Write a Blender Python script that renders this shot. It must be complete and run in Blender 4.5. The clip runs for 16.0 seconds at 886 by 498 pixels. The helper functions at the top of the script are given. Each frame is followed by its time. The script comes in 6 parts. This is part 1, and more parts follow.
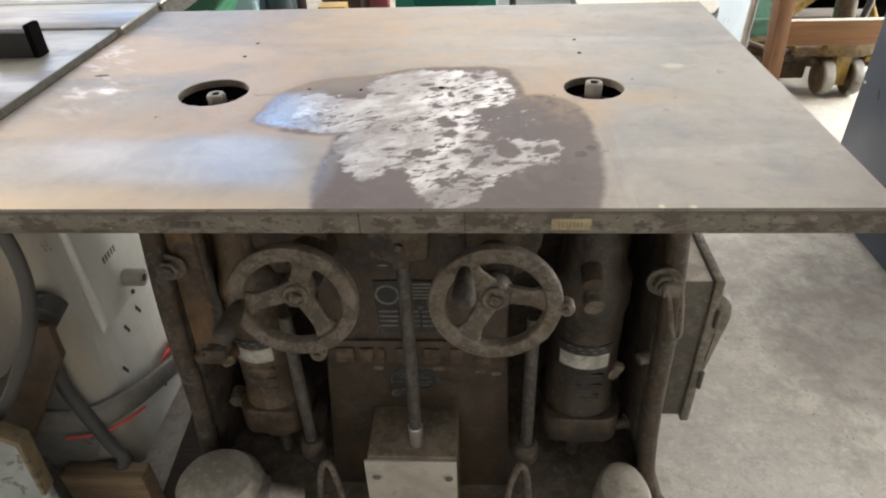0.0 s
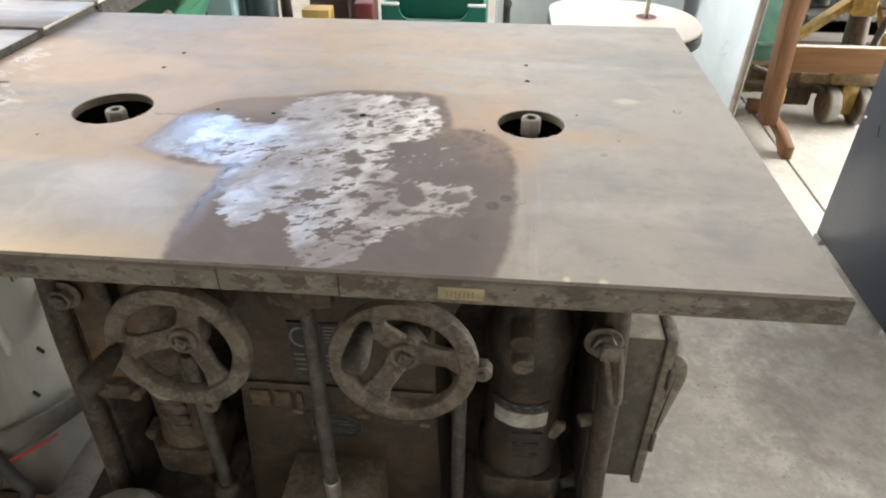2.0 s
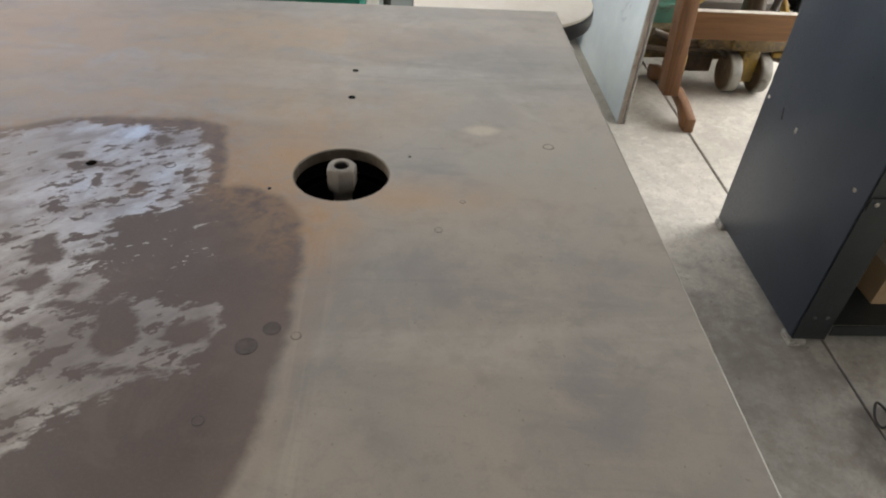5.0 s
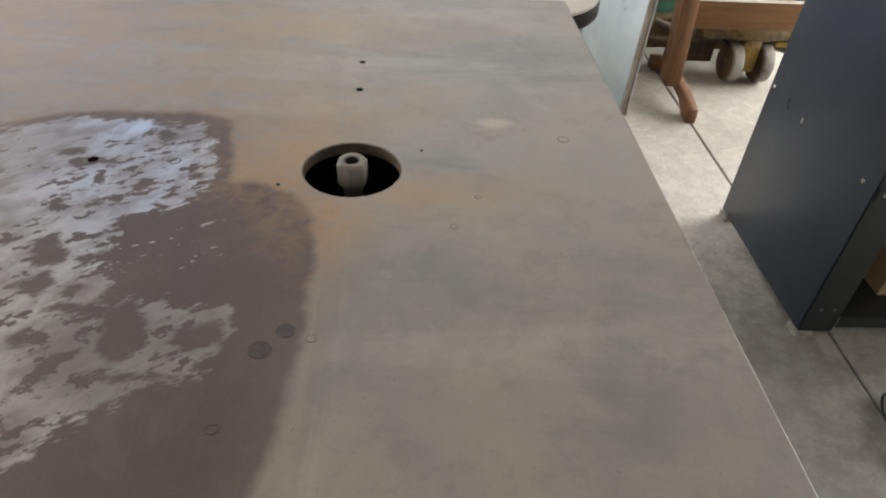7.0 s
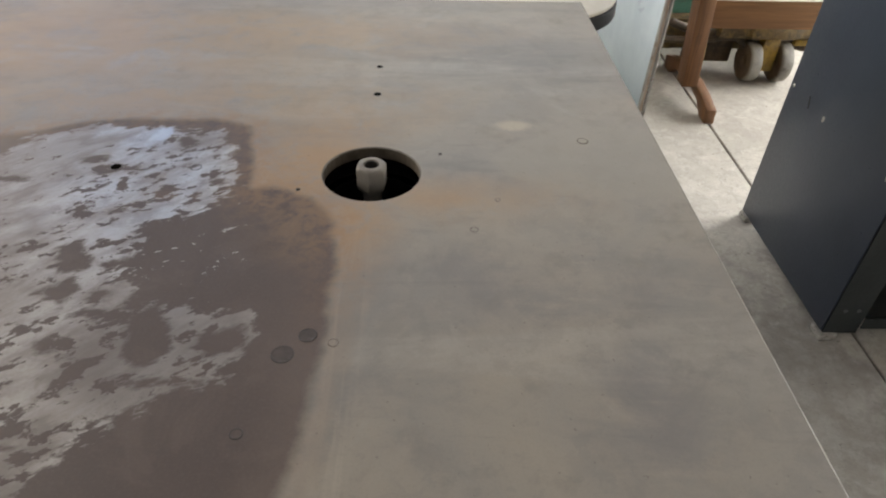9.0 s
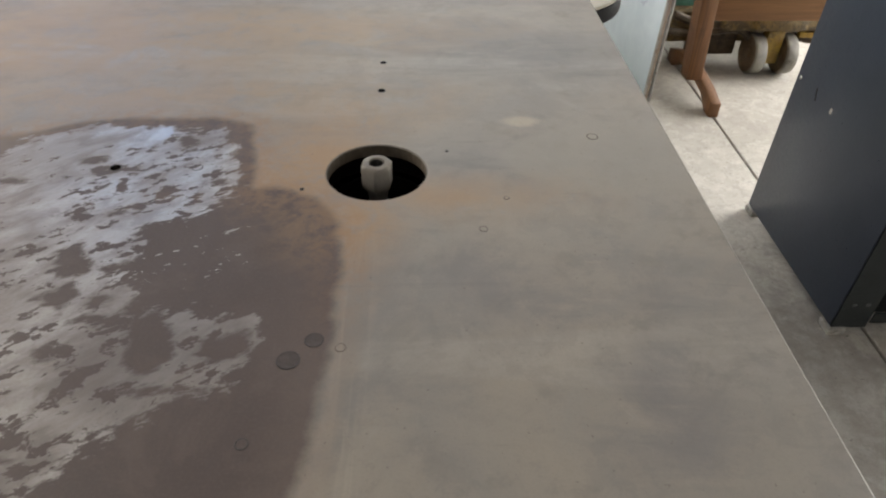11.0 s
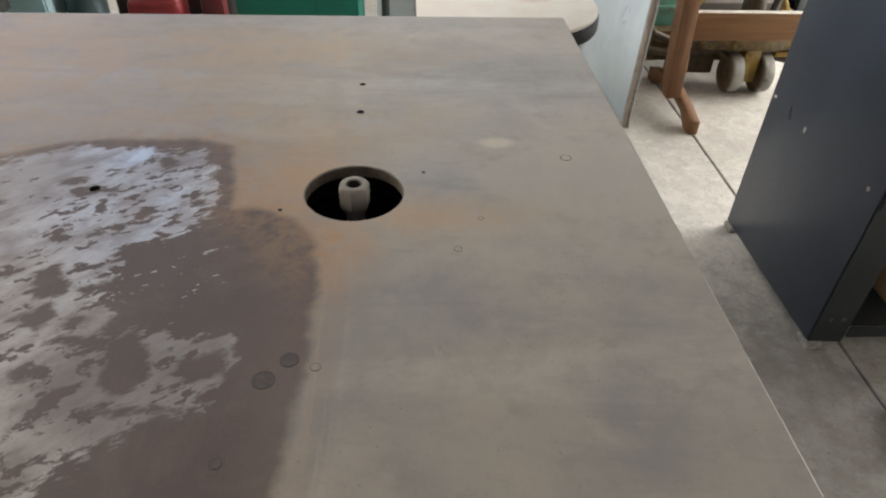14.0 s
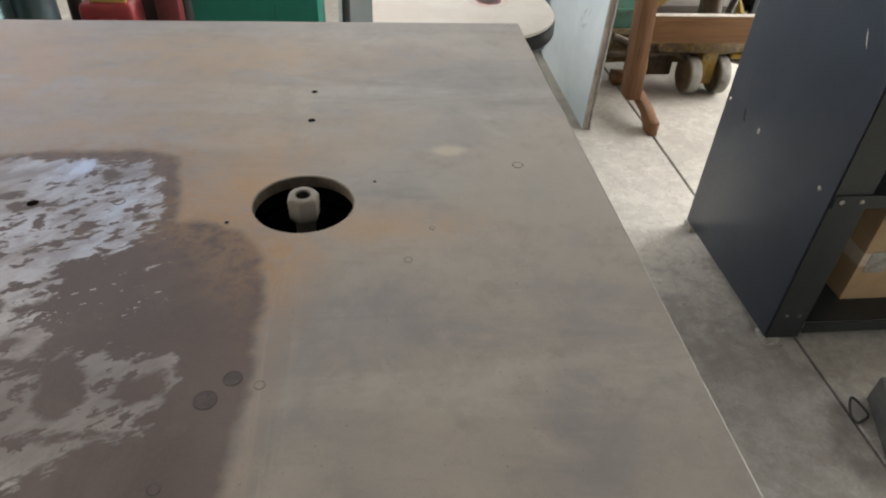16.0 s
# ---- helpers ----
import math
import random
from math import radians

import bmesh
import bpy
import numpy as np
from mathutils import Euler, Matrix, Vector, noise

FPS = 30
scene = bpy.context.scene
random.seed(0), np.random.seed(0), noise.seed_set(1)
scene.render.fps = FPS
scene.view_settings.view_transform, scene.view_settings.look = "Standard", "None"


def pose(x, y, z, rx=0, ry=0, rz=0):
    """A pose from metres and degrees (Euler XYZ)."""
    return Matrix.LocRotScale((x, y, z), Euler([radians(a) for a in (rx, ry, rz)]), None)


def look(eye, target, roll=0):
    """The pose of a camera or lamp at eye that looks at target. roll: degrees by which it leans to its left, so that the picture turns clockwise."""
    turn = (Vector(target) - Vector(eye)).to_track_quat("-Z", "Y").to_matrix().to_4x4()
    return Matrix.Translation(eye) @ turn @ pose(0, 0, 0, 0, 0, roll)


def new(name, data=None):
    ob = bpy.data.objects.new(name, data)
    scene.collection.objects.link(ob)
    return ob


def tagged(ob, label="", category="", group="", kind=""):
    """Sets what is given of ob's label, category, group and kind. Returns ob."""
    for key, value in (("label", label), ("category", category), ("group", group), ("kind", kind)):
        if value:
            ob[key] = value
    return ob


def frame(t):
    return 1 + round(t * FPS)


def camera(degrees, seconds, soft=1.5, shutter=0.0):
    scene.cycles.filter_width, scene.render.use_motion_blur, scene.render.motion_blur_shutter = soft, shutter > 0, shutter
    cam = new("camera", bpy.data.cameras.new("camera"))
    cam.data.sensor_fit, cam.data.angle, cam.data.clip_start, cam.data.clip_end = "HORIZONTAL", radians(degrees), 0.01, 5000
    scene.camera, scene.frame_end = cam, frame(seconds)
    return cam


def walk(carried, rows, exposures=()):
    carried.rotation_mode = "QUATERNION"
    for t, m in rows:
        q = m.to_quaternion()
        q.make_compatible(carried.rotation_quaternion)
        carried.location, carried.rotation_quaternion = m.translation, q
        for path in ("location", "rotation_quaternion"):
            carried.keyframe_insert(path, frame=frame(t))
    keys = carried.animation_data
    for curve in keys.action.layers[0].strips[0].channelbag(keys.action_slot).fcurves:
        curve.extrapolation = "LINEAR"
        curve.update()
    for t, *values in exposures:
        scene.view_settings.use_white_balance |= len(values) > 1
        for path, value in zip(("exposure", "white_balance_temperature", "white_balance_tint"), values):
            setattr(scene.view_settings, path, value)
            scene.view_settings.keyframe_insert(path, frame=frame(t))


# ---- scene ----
cam = camera(68.0, 16.0, soft=2.1)
PATH = [
    (0, (0.234, 0.26, 1.353), (0.121, 1.888, 0.198), -2.2),
    (0.5, (0.235, 0.258, 1.362), (0.126, 1.896, 0.22), -2.0),
    (1, (0.235, 0.26, 1.357), (0.126, 1.897, 0.213), -2.1),
    (1.3, (0.255, 0.288, 1.355), (0.131, 2.246, -0.028), -2.3),
    (1.5, (0.292, 0.317, 1.35), (0.176, 1.953, 0.205), -1.9),
    (1.7, (0.341, 0.357, 1.348), (0.178, 2.319, -0.024), -1.4),
    (2, (0.383, 0.416, 1.34), (0.239, 2.046, 0.19), 0.1),
    (2.3, (0.383, 0.484, 1.337), (0.221, 2.436, -0.052), -0.7),
    (2.5, (0.375, 0.513, 1.33), (0.28, 2.137, 0.167), -0.2),
    (2.7, (0.366, 0.550, 1.337), (0.339, 2.493, -0.072), 0.1),
    (3, (0.386, 0.625, 1.302), (0.421, 2.248, 0.133), 1.0),
    (3.3, (0.425, 0.713, 1.293), (0.490, 2.666, -0.102), 3.2),
    (3.5, (0.443, 0.745, 1.297), (0.489, 2.365, 0.126), 3.8),
    (4, (0.476, 0.76, 1.294), (0.549, 2.354, 0.088), 5.1),
    (4.5, (0.499, 0.766, 1.295), (0.599, 2.341, 0.065), 4.8),
    (4.7, (0.51, 0.771, 1.302), (0.618, 2.326, 0.049), 3.8),
    (7, (0.493, 0.798, 1.291), (0.613, 2.33, 0.011), 3.5),
    (7.5, (0.485, 0.794, 1.292), (0.603, 2.327, 0.013), 3.8),
    (8, (0.49, 0.796, 1.29), (0.59, 2.33, 0.01), 3.0),
    (8.5, (0.492, 0.795, 1.293), (0.573, 2.334, 0.018), 2.2),
    (9, (0.489, 0.799, 1.289), (0.56, 2.341, 0.017), 1.8),
    (11.5, (0.484, 0.815, 1.281), (0.549, 2.349, -0.001), 1.0),
    (12, (0.486, 0.812, 1.288), (0.56, 2.349, 0.01), 1.1),
    (12.5, (0.491, 0.81, 1.29), (0.574, 2.353, 0.02), 1.0),
    (13, (0.493, 0.807, 1.295), (0.584, 2.358, 0.035), 1.5),
    (13.5, (0.495, 0.808, 1.296), (0.596, 2.366, 0.046), 1.7),
    (14, (0.494, 0.807, 1.293), (0.6, 2.369, 0.048), 1.9),
    (14.5, (0.494, 0.81, 1.289), (0.608, 2.37, 0.044), 2.0),
    (15, (0.506, 0.819, 1.291), (0.642, 2.37, 0.036), 2.7),
    (15.5, (0.511, 0.811, 1.295), (0.689, 2.366, 0.05), 3.2),
    (16, (0.513, 0.815, 1.297), (0.712, 2.374, 0.059), 3.0),
]
EXPOSURES = [(0.0, 0.92), (1.5, 0.98), (2.5, 0.92), (3.0, 0.75), (3.5, 0.50), (4.0, 0.24), (4.5, 0.20), (7.0, 0.18), (16.0, 0.18)]
# the plan is drawn with the table top at 0.9 and the floor at FLOOR; PLAN turns it into metres with the floor at zero
FLOOR, UNIT = -0.18, 0.833
PLAN = Matrix.Scale(UNIT, 4) @ Matrix.Translation((0, 0, -FLOOR))
walk(cam, [(t, look(PLAN @ Vector(eye), PLAN @ Vector(target), roll)) for t, eye, target, roll in PATH], EXPOSURES)

# ---- daylight ----
world = bpy.data.worlds.new("daylight")
scene.world = world
world.use_nodes = True
sky = world.node_tree.nodes.new("ShaderNodeTexSky")
sky.sky_type, sky.sun_disc = "NISHITA", False
sky.sun_elevation, sky.sun_rotation = radians(48), radians(20)
world.node_tree.nodes["Background"].inputs["Strength"].default_value = 0.12
world.node_tree.links.new(sky.outputs["Color"], world.node_tree.nodes["Background"].inputs["Color"])


def window_light(name, place, target, width, height, watts, colour):
    lamp = bpy.data.lights.new(name, "AREA")
    lamp.shape, lamp.size, lamp.size_y, lamp.energy, lamp.color = "RECTANGLE", width * UNIT, height * UNIT, watts * UNIT * UNIT, colour
    ob = new(name, lamp)
    ob.matrix_world = look(PLAN @ Vector(place), PLAN @ Vector(target))
    return ob


# high back and corner windows and a right-hand door, unseen, inferred from reflections
window_light("unseen_back_light", (-2.45, 6.85, 3.7), (-2.45, 0, 3.7), 1.5, 1.4, 30, (0.28, 0.53, 1.0))
# wide unseen back lamp, added to brighten the table's far reflections
window_light("unseen_back_light", (1.9, 6.85, 3.3), (1.9, 0, 3.3), 5.4, 2.3, 88, (1.0, 0.95, 0.87))
window_light("window_light_door", (5.9, 4.5, 1.5), (0, 4.5, 1.5), 4.3, 3.1, 900, (1.0, 0.98, 0.94))
# unseen door behind the walk and skylight, added as fill for the fronts
window_light("added_south_fill", (3.9, -3.4, 1.4), (3.9, 0, 1.4), 3.2, 2.6, 29, (1.0, 0.89, 0.75))
window_light("added_roof_fill", (0.3, -1.6, 4.42), (0.3, -1.6, 0), 3.4, 2.8, 16, (1.0, 0.93, 0.84))
window_light("window_light_corner", (-4.2, 6.85, 3.7), (-4.2, 0, 3.7), 1.2, 1.4, 24, (0.88, 0.86, 1.0))
# unseen left-hand window lamp, added to brighten the left side and the panel
window_light("added_west_fill", (-4.9, 3.4, 2.4), (0, 3.4, 2.4), 3.4, 1.6, 290, (1.0, 0.93, 0.83))


# ---- materials ----
class Sock:
    """A node socket that can be reckoned with."""

    def __init__(self, tree, out):
        self.tree, self.out = tree, out

    def op(self, kind, *others, clamp=False):
        n = self.tree.nodes.new("ShaderNodeMath")
        n.operation, n.use_clamp = kind, clamp
        for i, v in enumerate((self, *others)):
            if isinstance(v, Sock):
                self.tree.links.new(v.out, n.inputs[i])
            else:
                n.inputs[i].default_value = v
        return Sock(self.tree, n.outputs[0])

    def __add__(self, o):
        return self.op("ADD", o)

    def __sub__(self, o):
        return self.op("SUBTRACT", o)

    def __mul__(self, o):
        return self.op("MULTIPLY", o)

    def absolute(self):
        return self.op("ABSOLUTE")

    def least(self, o):
        return self.op("MINIMUM", o)

    def most(self, o):
        return self.op("MAXIMUM", o)

    def step(self, low, high):
        """0 at low, 1 at high, smooth between them; low may be the greater."""
        n = self.tree.nodes.new("ShaderNodeMapRange")
        n.interpolation_type = "SMOOTHSTEP"
        self.tree.links.new(self.out, n.inputs["Value"])
        a, b = (0.0, 1.0) if low < high else (1.0, 0.0)
        n.inputs["From Min"].default_value, n.inputs["From Max"].default_value = min(low, high), max(low, high)
        n.inputs["To Min"].default_value, n.inputs["To Max"].default_value = a, b
        return Sock(self.tree, n.outputs["Result"])


class Paint:
    """A node material in the making, laid out on the plan."""

    def __init__(self, name):
        self.mat = bpy.data.materials.new(name)
        self.mat.use_nodes = True
        self.tree = self.mat.node_tree
        self.bsdf = self.tree.nodes["Principled BSDF"]
        co = self.tree.nodes.new("ShaderNodeTexCoord")
        plan = self.tree.nodes.new("ShaderNodeMapping")
        plan.inputs["Scale"].default_value, plan.inputs["Location"].default_value = (1 / UNIT,) * 3, (0, 0, FLOOR)
        self.tree.links.new(co.outputs["Object"], plan.inputs["Vector"])
        self.co = plan.outputs[0]

    def place(self, scale=(1, 1, 1), shift=(0, 0, 0), turn=0.0):
        n, spin = self.tree.nodes.new("ShaderNodeMapping"), self.tree.nodes.new("ShaderNodeMapping")
        n.inputs["Scale"].default_value, n.inputs["Location"].default_value = scale, shift
        spin.inputs["Rotation"].default_value = (0, 0, turn)
        self.tree.links.new(self.co, spin.inputs["Vector"])
        self.tree.links.new(spin.outputs[0], n.inputs["Vector"])
        return n.outputs[0]

    def xyz(self):
        n = self.tree.nodes.new("ShaderNodeSeparateXYZ")
        self.tree.links.new(self.co, n.inputs[0])
        return [Sock(self.tree, o) for o in n.outputs]

    def noise(self, scale, detail=4.0, rough=0.55, warp=0.0, at=None):
        n = self.tree.nodes.new("ShaderNodeTexNoise")
        n.inputs["Scale"].default_value, n.inputs["Detail"].default_value = scale, detail
        n.inputs["Roughness"].default_value, n.inputs["Distortion"].default_value = rough, warp
        self.tree.links.new(at or self.co, n.inputs["Vector"])
        return Sock(self.tree, n.outputs["Fac"])

    def colour(self, rgb):
        n = self.tree.nodes.new("ShaderNodeRGB")
        n.outputs[0].default_value = (*rgb, 1)
        return n.outputs[0]

    def mix(self, fac, a, b):
        n = self.tree.nodes.new("ShaderNodeMix")
        n.data_type = "RGBA"
        n.clamp_factor = True
        self.tree.links.new(fac.out, n.inputs[0]) if isinstance(fac, Sock) else setattr(n.inputs[0], "default_value", fac)
        for v, i in ((a, 6), (b, 7)):
            if isinstance(v, tuple):
                n.inputs[i].default_value = (*v, 1)
            else:
                self.tree.links.new(v, n.inputs[i])
        return n.outputs[2]

    def lerp(self, fac, a, b):
        """Between two numbers or sockets."""
        n = self.tree.nodes.new("ShaderNodeMix")
        n.clamp_factor = True
        self.tree.links.new(fac.out, n.inputs[0])
        for v, i in ((a, 2), (b, 3)):
            if isinstance(v, Sock):
                self.tree.links.new(v.out, n.inputs[i])
            else:
                n.inputs[i].default_value = v
        return Sock(self.tree, n.outputs[0])

    def finish(self, colour, rough, metal=0.0, bump=None, height=0.002, strength=0.5):
        for value, key in ((colour, "Base Color"), (rough, "Roughness"), (metal, "Metallic")):
            if isinstance(value, Sock):
                self.tree.links.new(value.out, self.bsdf.inputs[key])
            elif isinstance(value, tuple):
                self.bsdf.inputs[key].default_value = (*value, 1)
            elif isinstance(value, float):
                self.bsdf.inputs[key].default_value = value
            else:
                self.tree.links.new(value, self.bsdf.inputs[key])
        if bump is not None:
            n = self.tree.nodes.new("ShaderNodeBump")
            n.inputs["Strength"].default_value, n.inputs["Distance"].default_value = strength, height
            self.tree.links.new(bump.out, n.inputs["Height"])
            self.tree.links.new(n.outputs[0], self.bsdf.inputs["Normal"])
        return self.mat


def surface(name, base, second, rough=0.55, metal=0.0, scale=6.0, worn=None, worn_at=0.62, worn_scale=25.0, height=0.002, fine=90.0, strength=0.4):
    """Two tones at a broad scale, fine grain, and worn or dirty patches."""
    p = Paint(name)
    broad, grain = p.noise(scale, 5, 0.6, 0.4), p.noise(fine, 3, 0.6)
    c = p.mix(broad.step(0.35, 0.65), base, second)
    c = p.mix(grain.step(0.3, 0.8) * 0.25, c, second)
    r = p.lerp(grain, rough - 0.08, rough + 0.12)
    if worn:
        patch = p.noise(worn_scale, 6, 0.65, 0.6).step(worn_at, worn_at + 0.05)
        c = p.mix(patch * 0.85, c, worn)
        r = p.lerp(patch, r, min(rough + 0.15, 1.0))
    return p.finish(c, r, metal, grain + broad * 2.0, height, strength)


def grimy(name, base, deep, rust, dust, rough=0.5, metal=0.1, scale=14.0, rusty=0.5, dusty=0.5, run=0.5):
    """Old casting: blotched grease, rust, runs down the face and dust, at several scales."""
    p = Paint(name)
    blot, mid, fine = p.noise(scale, 8, 0.72, 0.3), p.noise(scale * 3.1, 7, 0.74, 0.2), p.noise(260, 3, 0.65)
    runs = p.noise(1, 5, 0.65, 0.3, p.place((38, 38, 5)))
    c = p.mix((blot * 0.65 + mid * 0.35).step(0.44, 0.55), base, deep)
    c = p.mix((p.noise(scale * 0.7, 7, 0.7, 0.4, p.place((1, 1, 1), (4, 7, 2))) * 0.7 + mid * 0.3).step(0.49, 0.56) * rusty, c, rust)
    c = p.mix(runs.step(0.48, 0.62) * run, c, deep)
    c = p.mix((p.noise(scale * 1.6, 8, 0.75, 0.3, p.place((1, 1, 1), (9, 1, 5))) * 0.75 + fine * 0.25).step(0.515, 0.565) * dusty, c, dust)
    c = p.mix(p.noise(scale * 6, 4, 0.6).step(0.58, 0.66) * 0.6, c, dust)
    c = p.mix(fine.step(0.42, 0.75) * 0.25, c, deep)
    r = p.lerp(mid, rough - 0.18, rough + 0.25)
    return p.finish(c, r, metal, fine * 0.5 + mid * 1.5 + blot * 2.0, 0.003, 0.5)


def table_material():
    """Old ground iron: brown-grey, with rust bloom, a glossy zone with painted sheen, dark stain, and a patch scraped
    bright.
    """
    p = Paint("worn_iron_top")
    x, y, z = p.xyz()
    w1, w2, w3 = p.noise(7, 3, 0.6), p.noise(26, 4, 0.6), p.noise(80, 4, 0.65)
    wob = (w1 - 0.5) * 0.10 + (w2 - 0.5) * 0.030

    def round_patch(cx, cy, rx, ry):
        """About metres to the edge of an ellipse."""
        a, b = (x - cx) * (1 / rx), (y - cy) * (1 / ry)
        return ((a * a + b * b).op("SQRT") - 1.0) * min(rx, ry)

    def convex(*corners):
        """Metres to the edge of a convex shape whose corners go clockwise; less than zero inside."""
        out = None
        for (x0, y0), (x1, y1) in zip(corners, corners[1:] + corners[:1]):
            n = math.hypot(x1 - x0, y1 - y0)
            a, b = (y0 - y1) / n, (x1 - x0) / n
            d = x * a + y.op("MULTIPLY_ADD", b, -(a * x0 + b * y0))
            out = d if out is None else out.op("SMOOTH_MAX", d, 0.004)
        return out

    def any_of(first, *others):
        for o in others:
            first = first.least(o)
        return first

    # broad tones, and smudges drawn out along the table
    cloud = p.noise(4.5, 5, 0.6, 0.7)
    c = p.mix(cloud.step(0.35, 0.65), (0.275, 0.242, 0.203), (0.222, 0.206, 0.188))
    pale = p.noise(1, 5, 0.6, 0.5, p.place((1.3, 7.5, 1), (3, 1, 0)))
    c = p.mix(pale.step(0.50, 0.64) * 0.66, c, (0.316, 0.287, 0.250))
    blue = p.noise(1, 5, 0.62, 0.6, p.place((3.0, 8.5, 1), (8, 3, 0)))
    c = p.mix(blue.step(0.53, 0.70) * (x.step(-0.1, 0.5) * 0.26 + 0.07), c, (0.166, 0.157, 0.153))
    smear = p.noise(1, 5, 0.65, 0.8, p.place((6, 34, 1), (2, 6, 0), 0.04))
    c = p.mix(smear.step(0.56, 0.72) * 0.34, c, (0.143, 0.132, 0.123))
    mottle = p.noise(11, 6, 0.68, 0.9)
    c = p.mix(mottle.step(0.50, 0.68) * 0.34, c, (0.170, 0.155, 0.140))
    c = p.mix(p.noise(34, 7, 0.72, 0.3).step(0.50, 0.58) * 0.22, c, (0.171, 0.159, 0.150))
    c = p.mix(p.noise(6.5, 7, 0.70, 0.4, p.place((1, 1, 1), (11, 4, 0))).step(0.52, 0.66) * 0.26, c, (0.156, 0.147, 0.148))
    c = p.mix(mottle.step(0.42, 0.32) * 0.35, c, (0.299, 0.275, 0.244))
    c = p.mix(w2.step(0.56, 0.72) * 0.30, c, (0.158, 0.143, 0.126))
    c = p.mix(w3.step(0.60, 0.75) * 0.20, c, (0.294, 0.271, 0.239))
    # long darker wipes towards the far corner and over the near end
    wipe = any_of(convex((0.43, 1.80), (0.58, 1.84), (0.72, 1.76), (0.70, 1.63), (0.62, 1.605), (0.54, 1.65), (0.44, 1.64)), round_patch(0.60, 1.20, 0.085, 0.020), round_patch(0.53, 1.245, 0.060, 0.018), round_patch(0.66, 1.09, 0.045, 0.060))
    c = p.mix((wipe + wob * 0.7).step(0.03, -0.03) * (mottle * 0.5 + smear * 0.5).step(0.36, 0.56) * 0.50, c, (0.150, 0.143, 0.146))
    # a smooth tan zone towards the side, with a clear rim
    tan = convex((0.560, 1.44), (0.600, 1.478), (0.684, 1.508), (0.90, 1.49), (0.90, 1.34), (0.66, 1.345), (0.58, 1.39)) + (w1 - 0.5) * 0.05 + (w2 - 0.5) * 0.014
    c = p.mix(tan.step(0.003, -0.012) * 0.55, c, (0.272, 0.245, 0.206))
    # rust bloom round the right hole, along the stain and towards the far edge
    grain = p.noise(15, 6, 0.68, 0.6)
    rust = any_of(round_patch(-0.02, 1.72, 0.34, 0.10), round_patch(-0.28, 1.27, 0.20, 0.06), round_patch(0.16, 1.57, 0.22, 0.035), round_patch(0.08, 1.79, 0.40, 0.09), round_patch(-0.20, 1.53, 0.20, 0.05))
    c = p.mix((rust + wob * 0.9).step(0.07, -0.06) * grain.step(0.28, 0.58) * 0.78, c, (0.335, 0.228, 0.138))
    rust = any_of(round_patch(0.365, 1.415, 0.075, 0.085), round_patch(0.425, 1.310, 0.040, 0.070), round_patch(0.510, 1.350, 0.100, 0.030), round_patch(0.36, 1.49, 0.09, 0.03))
    ochre = grain * 0.6 + p.noise(70, 6, 0.72) * 0.4
    c = p.mix((rust + wob * 0.8).step(0.04, -0.05) * ochre.step(0.30, 0.54) * 0.82, c, (0.330, 0.200, 0.095))
    left = p.noise(2.6, 5, 0.6, 0.5, p.place((1, 1.8, 1), (1.7, 5, 0))).step(0.40, 0.62) * x.step(0.30, -0.30)
    c = p.mix(left * 0.70, c, (0.430, 0.300, 0.180))
    scuff = p.noise(1, 5, 0.65, 0.4, p.place((14, 30, 1), (3, 8, 0), 0.5))
    smudge = any_of(round_patch(-0.49, 1.43, 0.06, 0.09), round_patch(-0.55, 1.60, 0.05, 0.10))
    smudged = (smudge + wob).step(0.05, -0.05) * (w2 * 0.3 + scuff * 0.7).step(0.50, 0.58)
    c = p.mix(smudged * 0.55, c, (0.50, 0.47, 0.43))
    # yellowed strip along the front edge
    yellow = (y + (w1 - 0.5) * 0.08 + (w2 - 0.5) * 0.03).step(1.09, 1.00) * x.step(0.06, -0.06)
    c = p.mix(yellow * 0.55, c, (0.440, 0.318, 0.175))
    # smooth clear-edged zone behind it, the window's sheen partly painted in as grey
    sheen_zone = convex((-0.64, 1.20), (-0.40, 1.245), (-0.10, 1.228), (-0.032, 1.212), (-0.014, 1.11), (-0.004, 1.03), (-0.22, 1.025), (-0.64, 1.05)) + (w1 - 0.5) * 0.045 + (w2 - 0.5) * 0.012
    sheen = (sheen_zone + x.step(-0.15, -0.35) * 0.02).step(0.006, -0.050)
    c = p.mix(sheen * 0.52, c, p.mix(mottle.step(0.36, 0.64), (0.315, 0.300, 0.275), (0.240, 0.230, 0.216)))
    # pale washed band beside the stain
    line = p.noise(1, 3, 0.6, 0.3, p.place((70, 4, 1)))
    band = ((x - 0.428).absolute() + (w2 - 0.5) * 0.020).step(0.020, 0.004) * y.step(1.33, 1.24)
    c = p.mix(band * line.step(0.38, 0.60) * 0.42, c, (0.38, 0.33, 0.265))
    oval = round_patch(0.602, 1.506, 0.022, 0.012) + (w3 - 0.5) * 0.012
    c = p.mix(oval.step(0.004, -0.006) * 0.65, c, (0.43, 0.355, 0.26))
    # chips of bright metal along the front arris
    nick = any_of(round_patch(0.507, 0.991, 0.005, 0.007), round_patch(0.468, 0.994, 0.004, 0.005), round_patch(0.376, 0.993, 0.010, 0.005)) + (w3 - 0.5) * 0.008
    c = p.mix(nick.step(0.002, -0.002) * 0.8, c, (0.50, 0.42, 0.29))
    # the dark stain: a lower block, a lobe towards the left hole, and a square head
    grit = p.noise(60, 6, 0.72, 0.2)
